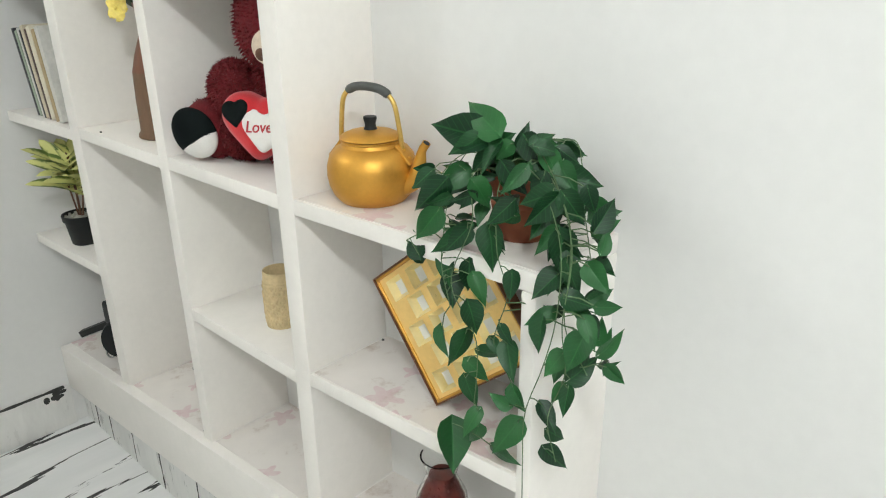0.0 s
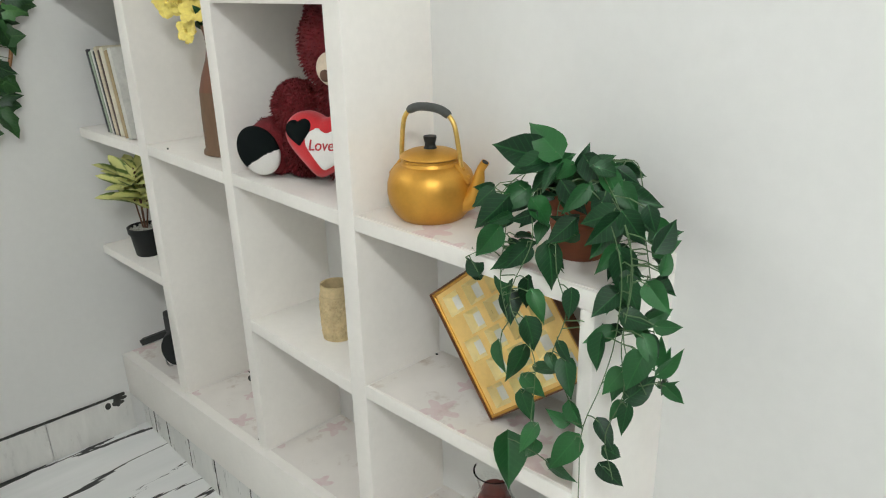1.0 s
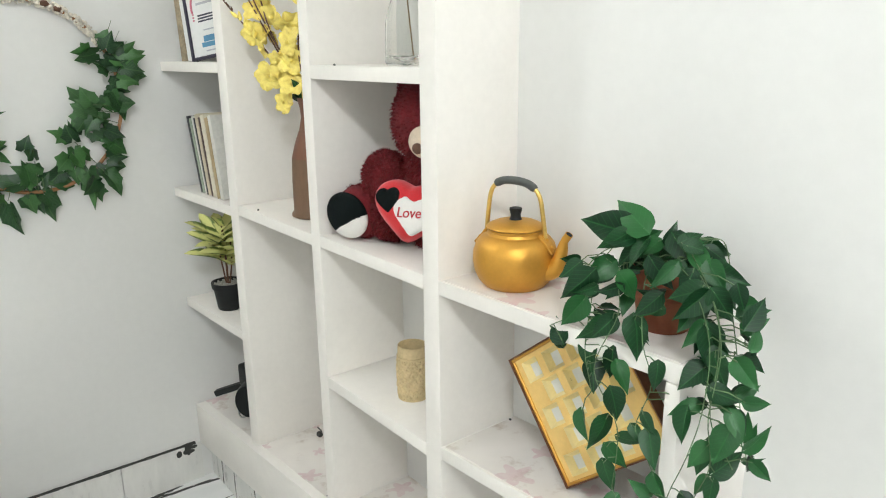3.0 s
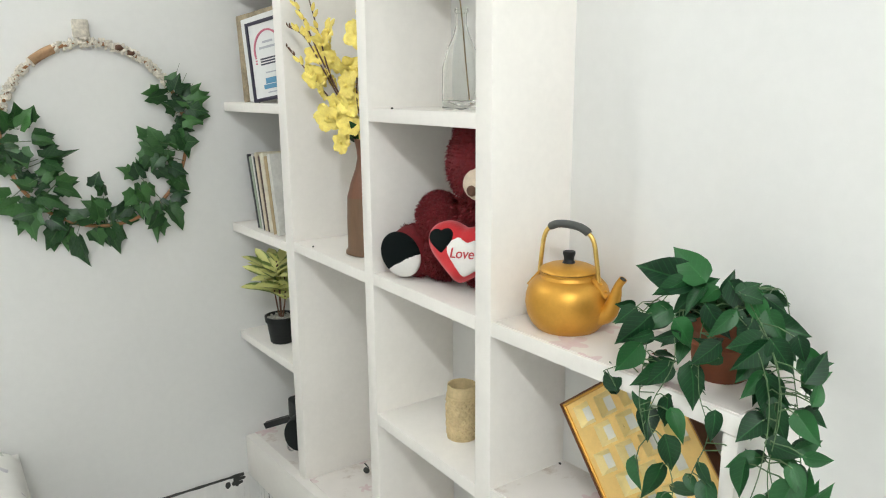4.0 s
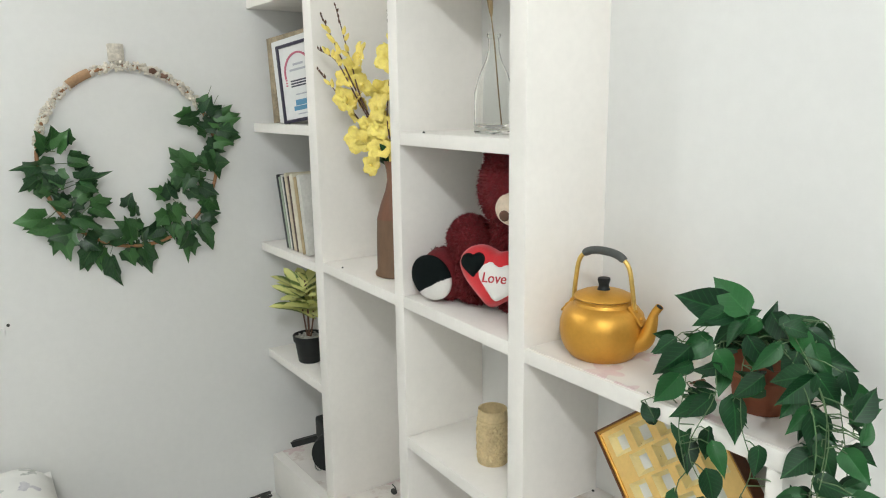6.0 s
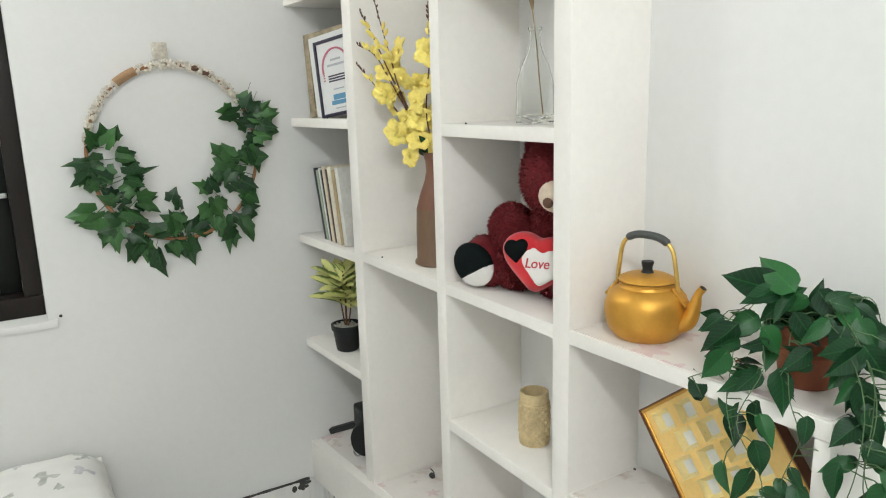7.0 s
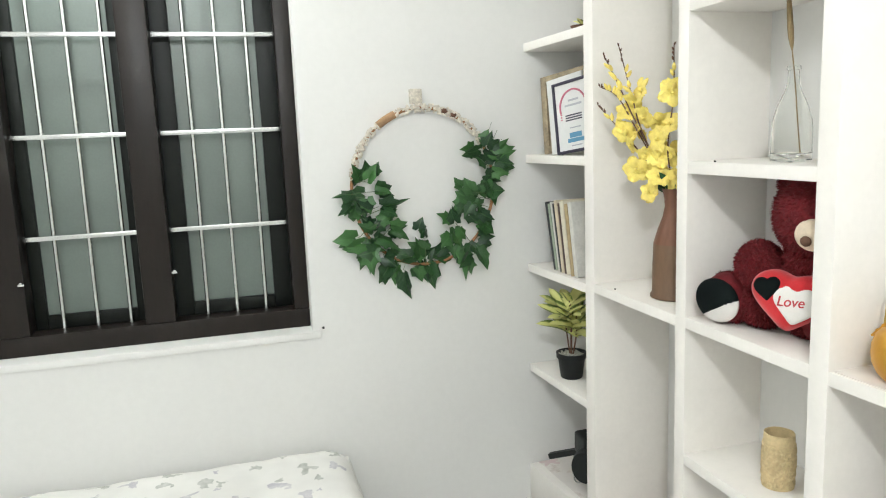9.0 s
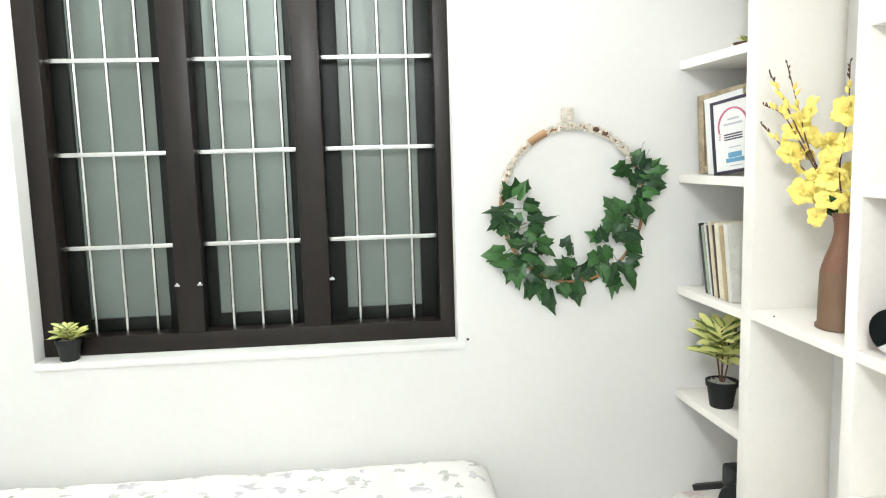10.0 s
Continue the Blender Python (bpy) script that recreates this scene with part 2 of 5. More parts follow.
YELLOW = surface("yellow_petal", (0.97, 0.77, 0.20), 0.6, vary=0.15, big=30, fine=120, random_tint=0.06)
BUD = surface("brown_stem", (0.12, 0.055, 0.03), 0.7, vary=0.3, fine=120)
PLUSH = surface("dark_red_plush", (0.15, 0.007, 0.011), 0.95, vary=0.3, big=40, fine=200, bump=0.6, sheen=0.0, depth=0.004)
RED = surface("red_velour", (0.55, 0.012, 0.018), 0.85, vary=0.15, big=30, fine=200, bump=0.3, sheen=0.3)
CREAM = surface("cream_plush", (0.72, 0.60, 0.46), 0.9, vary=0.15, big=40, fine=200, bump=0.5)
FELT = surface("black_felt", (0.005, 0.008, 0.008), 0.9, vary=0.2, fine=180, spec=0.1)
WHITE_FELT = surface("white_felt", (0.78, 0.76, 0.72), 0.9, vary=0.06, fine=180, bump=0.3)
RED_INK = surface("red_stitching", (0.45, 0.03, 0.04), 0.8)
GLASS = glassy("clear_glass", (0.985, 0.995, 0.985), 0.01, 1.22)
PETALS = surface("dried_red_petals", (0.17, 0.022, 0.014), 0.8, vary=0.6, big=60, fine=160)
STRAW = surface("dried_stem", (0.28, 0.2, 0.1), 0.8, vary=0.3, fine=160)
VARIEGATED = variegated("variegated_leaf", (0.70, 0.70, 0.27), (0.13, 0.20, 0.045))
GRAVEL = surface("pale_gravel", (0.4, 0.39, 0.34), 0.9, vary=0.5, big=150, fine=220, bump=0.5)
HOOP = surface("rattan_hoop", (0.36, 0.17, 0.07), 0.6, vary=0.25, big=20, fine=130)
BEADS = surface("cream_cord", (0.76, 0.70, 0.60), 0.85, vary=0.35, big=60, fine=200, bump=0.6)
BARK = surface("bark_strip", (0.42, 0.25, 0.13), 0.75, vary=0.3, big=30, fine=140)
TAPE = surface("stained_tape", (0.62, 0.57, 0.48), 0.6, vary=0.3, big=30, fine=120)
WOOD = surface("dark_stained_wood", (0.014, 0.010, 0.008), 0.38, spec=0.28, vary=0.35, big=5, fine=70, stretch=(1, 1, 0.15), bump=0.15)
SASH = surface("dark_sash_wood", (0.006, 0.008, 0.006), 0.42, spec=0.22, vary=0.3, big=5, fine=70, stretch=(1, 1, 0.15))
FROST = surface("frosted_pane", (0.155, 0.188, 0.167), 0.36, vary=0.12, big=2.2, fine=150, bump=0.12)
STEEL = surface("bare_steel", (0.62, 0.63, 0.62), 0.24, metal=1.0, vary=0.12, big=20, fine=160)
OLD_FRAME = surface("distressed_frame", (0.36, 0.29, 0.19), 0.7, vary=0.45, big=26, fine=120, bump=0.4)
NAVY = surface("dark_blue_frame", (0.035, 0.03, 0.055), 0.45, vary=0.2)
PINK_INK = surface("pink_print", (0.55, 0.16, 0.22), 0.7)
BLUE_INK = surface("blue_print", (0.10, 0.27, 0.42), 0.7)
DARK_INK = surface("dark_print", (0.06, 0.06, 0.08), 0.7)
GREY_INK = surface("grey_print", (0.42, 0.43, 0.46), 0.7)
COVERS = [surface("book_cover_" + n, c, 0.5, vary=0.15, big=20, fine=120) for n, c in (
    ("black", (0.03, 0.03, 0.035)), ("cream", (0.62, 0.55, 0.40)), ("sage", (0.30, 0.36, 0.27)), ("white", (0.66, 0.65, 0.60)),
    ("tan", (0.45, 0.33, 0.17)), ("brown", (0.09, 0.05, 0.035)), ("ivory", (0.70, 0.66, 0.52)))]


# ---- building helpers ----
def mesh_of(bm, name, material, smooth=True):
    me = bpy.data.meshes.new(name)
    bm.normal_update()
    bm.to_mesh(me)
    bm.free()
    mats = material if isinstance(material, (list, tuple)) else [material]
    for mt in mats:
        me.materials.append(mt)
    for p in me.polygons:
        p.use_smooth = smooth
    if smooth:
        me.set_sharp_from_angle(angle=radians(38))
    return me


def thing(name, m, label, category, group="", kind=""):
    ob = new(name)
    ob.empty_display_size = 0.05
    ob.matrix_basis = m
    return tagged(ob, label, category, group, kind)


def part(name, bm, material, parent, label="", world_space=False, smooth=True, m=None):
    """Links a bmesh, or a mesh that is shared, as one mesh object under a thing or a part."""
    ob = new(name, bm if isinstance(bm, bpy.types.Mesh) else mesh_of(bm, name, material, smooth))
    if parent is not None:
        ob.parent = parent
        if world_space:
            inv = parent.matrix_basis.inverted()
            if parent.parent is not None:
                inv = inv @ parent.matrix_parent_inverse.inverted() @ parent.parent.matrix_basis.inverted()
            ob.matrix_parent_inverse = inv
    if m is not None:
        ob.matrix_basis = m
    if label:
        ob["label"] = label
    return ob


def box(bm, lo, hi, bevel=0.0, segments=2, mat=0):
    lo, hi = Vector(lo), Vector(hi)
    r = bmesh.ops.create_cube(bm, size=1.0, matrix=Matrix.Translation((lo + hi) / 2) @ Matrix.Diagonal((*(hi - lo), 1)))
    faces = {f for v in r["verts"] for f in v.link_faces}
    for f in faces:
        f.material_index = mat
    if bevel:
        edges = {e for v in r["verts"] for e in v.link_edges}
        made = bmesh.ops.bevel(bm, geom=list(edges), offset=bevel, segments=segments, profile=0.6, affect="EDGES")
        for f in made["faces"]:
            f.material_index = mat
    return bm


def boxed(*args, **kw):
    return box(bmesh.new(), *args, **kw)


def lathe(bm, profile, steps=40, m=Matrix(), mat=0, close=False):
    """Turns a profile of (radius, height) round z."""
    rings = []
    for r, z in profile:
        if r < 1e-5:
            rings.append([bm.verts.new(m @ Vector((0, 0, z)))])
        else:
            rings.append([bm.verts.new(m @ Vector((r * math.cos(6.28318 * i / steps), r * math.sin(6.28318 * i / steps), z))) for i in range(steps)])
    for a, b in zip(rings, rings[1:] + (rings[:1] if close else [])):
        for i in range(steps):
            j = (i + 1) % steps
            vs = [a[i % len(a)], a[j % len(a)], b[j % len(b)], b[i % len(b)]]
            vs = list(dict.fromkeys(vs))
            if len(vs) > 2:
                bm.faces.new(vs).material_index = mat
    return bm


def turned(profile, **kw):
    return lathe(bmesh.new(), profile, **kw)


def glide(points, n):
    """n + 1 points of a smooth line through the points given."""
    p = [Vector(q) for q in points]
    p = [2 * p[0] - p[1]] + p + [2 * p[-1] - p[-2]]
    out = []
    for k in range(n + 1):
        f = k / n * (len(p) - 3)
        i = min(int(f), len(p) - 4)
        t = f - i
        a, b, c, d = p[i:i + 4]
        out.append(0.5 * ((2 * b) + (c - a) * t + (2 * a - 5 * b + 4 * c - d) * t * t + (3 * b - a - 3 * c + d) * t ** 3))
    return out


def tube(bm, points, radius, sides=8, mat=0, cap=True):
    """A round bar along points; radius is a number or one for each point."""
    rad = radius if isinstance(radius, (list, tuple)) else [radius] * len(points)
    rings, side = [], Vector((0.31, 0.52, 0.79))
    for i, p in enumerate(points):
        d = (points[min(i + 1, len(points) - 1)] - points[max(i - 1, 0)]).normalized()
        side = (side - d * side.dot(d))
        side = side.normalized() if side.length > 1e-4 else d.orthogonal().normalized()
        up = d.cross(side)
        rings.append([bm.verts.new(p + rad[i] * (math.cos(6.28318 * k / sides) * side + math.sin(6.28318 * k / sides) * up)) for k in range(sides)])
    for a, b in zip(rings, rings[1:]):
        for k in range(sides):
            bm.faces.new((a[k], a[(k + 1) % sides], b[(k + 1) % sides], b[k])).material_index = mat
    if cap:
        bm.faces.new(rings[0][::-1]).material_index = mat
        bm.faces.new(rings[-1]).material_index = mat
    return bm


def ball(bm, centre, radii, turn=Matrix(), mat=0, detail=3):
    r = bmesh.ops.create_icosphere(bm, subdivisions=detail, radius=1.0, matrix=Matrix.Translation(centre) @ turn @ Matrix.Diagonal((*radii, 1)))
    for v in r["verts"]:
        for f in v.link_faces:
            f.material_index = mat
    return r["verts"]


def leaf_mesh(name, outline, material, fold=0.25, curl=0.2, rows=7):
    """A leaf, tip towards +y, one unit long: outline(s) is the half width at s from 0 to 1. It is folded along its rib and curls to the tip."""
    bm = bmesh.new()
    lines = []
    for i in range(rows + 1):
        s = i / rows
        w = outline(s)
        row = []
        for k in (-1, -0.55, 0, 0.55, 1):
            x = w * k
            back = 0.18 * abs(k) * (1 - s) ** 3
            row.append(bm.verts.new((x, s - back, abs(x) * fold - curl * s * s + 0.012 * math.sin(9 * s + 3 * k))))
        lines.append(row)
    for a, b in zip(lines, lines[1:]):
        for k in range(4):
            bm.faces.new((a[k], a[k + 1], b[k + 1], b[k]))
    bmesh.ops.remove_doubles(bm, verts=bm.verts, dist=0.001)
    return mesh_of(bm, name, material)


def lobed_leaf(name, material, lobes, fold=0.22):
    """An ivy leaf: five pointed lobes round a point near the stalk."""
    bm = bmesh.new()
    angles = (-150, -112, -84, -58, -37, -18, 0, 18, 37, 58, 84, 112, 150)
    reach = lobes
    c = bm.verts.new((0, 0.22, 0))
    outer, inner = [], []
    for a, r in zip(angles, reach):
        x, y = r * math.sin(radians(a)), 0.22 + r * math.cos(radians(a))
        outer.append(bm.verts.new((x, y, abs(x) * fold - 0.12 * y * y + 0.03 * math.sin(7 * x + 4 * y))))
        inner.append(bm.verts.new((x * 0.5, 0.22 + (y - 0.22) * 0.5, abs(x) * 0.5 * fold + 0.015)))
    for i in range(len(outer) - 1):
        bm.faces.new((inner[i], outer[i], outer[i + 1], inner[i + 1]))
        bm.faces.new((c, inner[i], inner[i + 1]))
    return mesh_of(bm, name, material)


def leaf_pose(place, tip, face, size):
    """The pose of a leaf whose stalk end is at place, tip along tip, upper side towards face."""
    y = Vector(tip).normalized()
    z = Vector(face)
    z = (z - y * z.dot(y)).normalized()
    x = y.cross(z)
    m = Matrix((x, y, z)).transposed().to_4x4()
    return Matrix.Translation(place) @ m @ Matrix.Diagonal((size, size, size, 1))


def heart(s):
    return float(np.interp(s, (0, 0.05, 0.14, 0.28, 0.45, 0.62, 0.78, 0.9, 1), (0.0, 0.25, 0.36, 0.395, 0.345, 0.245, 0.135, 0.05, 0.0)))


def lance(s):
    return 0.17 * math.sin(math.pi * min(1.0, s * 0.97 + 0.03)) ** 0.8 if s < 1 else 0.0


rng = random.Random(7)


def jig(a):
    return rng.uniform(-a, a)


# ---- the room ----
def room():
    floor = new("floor", mesh_of(boxed((XW - 0.3, Y_NEAR - 0.3, -0.1), (X_RIGHT + 0.3, YB + 0.3, FLOOR_Z)), "floor", FLOOR, False))
    tagged(floor, "white wood-look tile floor with black cracked streaks", "floor", kind="structure")
    ceiling = new("ceiling", mesh_of(boxed((XW - 0.3, Y_NEAR - 0.3, CEIL), (X_RIGHT + 0.3, YB + 0.3, CEIL + 0.15)), "ceiling", CEILING, False))
    tagged(ceiling, "plain white painted ceiling", "ceiling", kind="structure")
    bm = boxed((-1.078, YB, 0), (X_RIGHT, YB + 0.25, CEIL))
    box(bm, (XW, YB, 0), (-1.078, YB + 0.25, CEIL))
    for v in bm.verts:                       # behind the tall bays the wall runs back a little towards the corner
        if v.co.x < XW + 0.01 and v.co.y < YB + 0.01:
            v.co.y += 0.115
    wb = new("wall_north", mesh_of(bm, "wall", WALL, False))
    tagged(wb, "plain white unseen wall, set near to bounce light behind the shelves", "wall", kind="structure")
    # east and south walls: unseen, added close by to throw light back on the shelves
    we = new("wall_east", mesh_of(boxed((X_RIGHT, Y_NEAR, 0), (X_RIGHT + 0.25, YB + 0.25, CEIL)), "wall", WALL, False))
    tagged(we, "plain white unseen wall, set near to bounce light", "wall", kind="structure")
    ws = new("wall_south", mesh_of(boxed((XW - 0.25, Y_NEAR - 0.25, 0), (X_RIGHT + 0.25, Y_NEAR, CEIL)), "wall", WALL, False))
    tagged(ws, "plain white unseen wall, set near to bounce light", "wall", kind="structure")
    bm = bmesh.new()
    a, b = XW - 0.25, XW
    box(bm, (a, Y_NEAR, 0), (b, WIN_Y0, CEIL))
    box(bm, (a, WIN_Y1, 0), (b, YB + 0.25, CEIL))
    box(bm, (a, WIN_Y0, 0), (b, WIN_Y1, WIN_Z0))
    box(bm, (a, WIN_Y0, WIN_Z1), (b, WIN_Y1, CEIL))
    ww = new("wall_west", mesh_of(bm, "wall", WALL, False))
    tagged(ww, "white plastered wall with a barred window and a wreath", "wall", kind="structure")
    return ww


WIN_Y0, WIN_Y1, WIN_Z0, WIN_Z1 = -1.54, 0.003, 1.035, 2.60
room()


def skirting():
    sk = thing("baseboard", pose(XW, YF, 0), "cracked white tile skirting with chipped top edge", "skirting", kind="structure")
    top = 0.212
    for i in range(12):                      # along the wreath wall
        y1 = YF - 0.030 - i * 0.3
        y0 = max(y1 - 0.298, Y_NEAR)
        if y1 > Y_NEAR + 0.05:
            part("tile", boxed((XW, y0, FLOOR_Z), (XW + 0.010, y1, top), bevel=0.0015, segments=1), SKIRT, sk, world_space=True, smooth=False)
    part("crack", chipped_line((XW + 0.0012, 0.05, top + 0.002), (XW + 0.0012, YF - 0.05, top + 0.002)), GROUT, sk, "dark chipped line", world_space=True, smooth=False)
    bm = bmesh.new()
    r = random.Random(5)
    for k in range(7):
        ball(bm, (XW + 0.0095, 0.80 + r.uniform(-0.03, 0.03), top - 0.012 + r.uniform(-0.02, 0.012)), (0.002, r.uniform(0.009, 0.018), r.uniform(0.007, 0.016)), detail=2)
    part("chip", bm, GROUT, sk, "dark broken corner of a tile", world_space=True)
    return sk


def chipped_line(a, b):
    bm = bmesh.new()
    a, b = Vector(a), Vector(b)
    r = random.Random(3)
    n = 60
    rows = []
    for i in range(n + 1):
        p = a.lerp(b, i / n)
        h = 0.0015 + 0.005 * max(0, noise.noise(Vector((i * 0.21, 3.3, 0)))) + r.uniform(0, 0.0012)
        rows.append([bm.verts.new(p + Vector((dx, 0, dz))) for dx, dz in ((0, -h), (0.0095, -h), (0.0095, h), (0, h))])
    for p, q in zip(rows, rows[1:]):
        for k in range(4):
            bm.faces.new((p[k], p[(k + 1) % 4], q[(k + 1) % 4], q[k]))
    return bm


skirting()

# ---- window ----
XF = XW - 0.085                              # face of the wooden frame


def window():
    win = thing("window_1", pose(XF, (WIN_Y0 + WIN_Y1) / 2, WIN_Z0), "dark-stained wooden window with frosted panes and steel bars", "window", kind="structure")
    d = 0.09
    jambs = ((WIN_Y0, WIN_Y0 + 0.078), (-1.050, -0.950), (-0.578, -0.476), (WIN_Y1 - 0.056, WIN_Y1))
    for i, (a, b) in enumerate(jambs):
        part("jamb" if i in (0, 3) else "mullion", boxed((XF - d, a, WIN_Z0 + 0.075), (XF, b, WIN_Z1 - 0.06), bevel=0.004), WOOD, win, world_space=True)
    part("bottom_rail", boxed((XF - d, WIN_Y0, WIN_Z0 + 0.006), (XF + 0.003, WIN_Y1, WIN_Z0 + 0.075), bevel=0.004), WOOD, win, world_space=True)
    part("top_rail", boxed((XF - d, WIN_Y0, WIN_Z1 - 0.06), (XF + 0.003, WIN_Y1, WIN_Z1), bevel=0.004), WOOD, win, world_space=True)
    part("window_sill", boxed((XF - d - 0.07, WIN_Y0, WIN_Z0 - 0.02), (XW + 0.012, WIN_Y1 + 0.028, WIN_Z0 + 0.006), bevel=0.004), WALL, win, "white plastered sill", world_space=True)
    panes = ((-1.404, -1.10), (-0.912, -0.613), (-0.414, -0.118))
    for i, (g0, g1) in enumerate(panes):
        a, b = jambs[i][1], jambs[i + 1][0]
        x0, x1 = XF - d - 0.045, XF - d - 0.002
        z0, z1 = WIN_Z0 + 0.06, WIN_Z1 - 0.05
        bm = bmesh.new()
        box(bm, (x0, a - 0.01, z0), (x1, g0, z1), 0.004)
        box(bm, (x0, g1, z0), (x1, b + 0.01, z1), 0.004)
        box(bm, (x0, g0, z0), (x1 - 0.001, g1, z0 + 0.062), 0.004)
        box(bm, (x0, g0, z1 - 0.07), (x1 - 0.001, g1, z1), 0.004)
        sash = part("sash", bm, SASH, win, "nearly black wooden sash", world_space=True)
        pane = part("pane", boxed((x0 + 0.016, g0 - 0.004, z0 + 0.055), (x0 + 0.021, g1 + 0.004, z1 - 0.06)), FROST, sash, "grey frosted glass", world_space=True, smooth=False)
        for k in range(3):
            yb = (-1.366, -0.852, -0.365)[i] + (0.114, 0.1105, 0.1055)[i] * k
            pts = [Vector((XF - 0.052, yb, WIN_Z0 + 0.066)), Vector((XF - 0.052, yb + 0.002, 1.7)), Vector((XF - 0.052, yb, WIN_Z1 - 0.05))]
            part("bar", tube(bmesh.new(), pts, 0.0075, 10), STEEL, win, "bare steel upright bar", world_space=True)
        for z in (1.441, 1.787, 2.126):
            part("crossbar", boxed((XF - 0.044, a + 0.004, z - 0.008), (XF - 0.039, b - 0.004, z + 0.008), 0.001), STEEL, win, "flat steel cross bar", world_space=True)
    for yl in (-1.040, -0.957, -0.464):
        bm = boxed((XF - 0.001, yl - 0.012, 1.288), (XF + 0.004, yl + 0.008, 1.296), 0.002)
        lathe(bm, ((0, 0), (0.004, 0), (0.005, 0.008), (0, 0.010)), 12, Matrix.Translation((XF + 0.005, yl, 1.298)) @ pose(0, 0, 0, 0, 90, 0))
        part("latch", bm, STEEL, win, "small steel latch", world_space=True)
    return win


window()


def night_panel():
    ob = new("backdrop", mesh_of(boxed((XW - 0.9, -2.4, 0.2), (XW - 0.86, 1.0, 2.9)), "backdrop", FELT, False))
    tagged(ob, "dark night outside the window", "backdrop", kind="structure")


night_panel()


# ---- built-in shelves ----
U1, U2, U3, U4 = (-2.098, -2.036), (-1.578, -1.533), (-1.104, -1.052), (-0.523, -0.497)
Z_BASE, Z_MUG, Z_MID, Z_UP, Z_TOP, Z_END = 0.422, 0.848, 1.235, 1.648, 2.052, 2.44
BOARD = 0.031
Z_COL = 0.862


BASE_RISE = 0.078                            # the plinth climbs towards +x


def base_top(x):
    return 0.372 + BASE_RISE * (x - XW)


def sheared(bm, slope, x0, low=-1.0):
    """Lifts what lies above low towards +x: the lower boards are not quite level."""
    for v in bm.verts:
        if v.co.z > low:
            v.co.z += slope * (v.co.x - x0)
    return bm


def chipped_joint(x, y, z0, z1, seed):
    """A ragged dark gap down a tile joint, thick in places and closed in others."""
    bm = bmesh.new()
    rows = []
    for i in range(25):
        z = z0 + (z1 - z0) * i / 24
        w = 0.0008 + 0.006 * max(0.0, noise.noise(Vector((seed * 5.1, i * 0.23, 0.4)))) + 0.001 * noise.noise(Vector((seed, i * 1.7, 2.0)))
        mid = x + 0.006 * noise.noise(Vector((seed * 3.3, i * 0.12, 7.0)))
        w = max(w, 0.0005)
        rows.append([bm.verts.new((mid + dx * w, y + dy, z)) for dx, dy in ((-1, 0.002), (-1, 0), (1, 0), (1, 0.002))])
    for p, q in zip(rows, rows[1:]):
        for k in range(4):
            bm.faces.new((p[k], p[(k + 1) % 4], q[(k + 1) % 4], q[k]))
    return bm


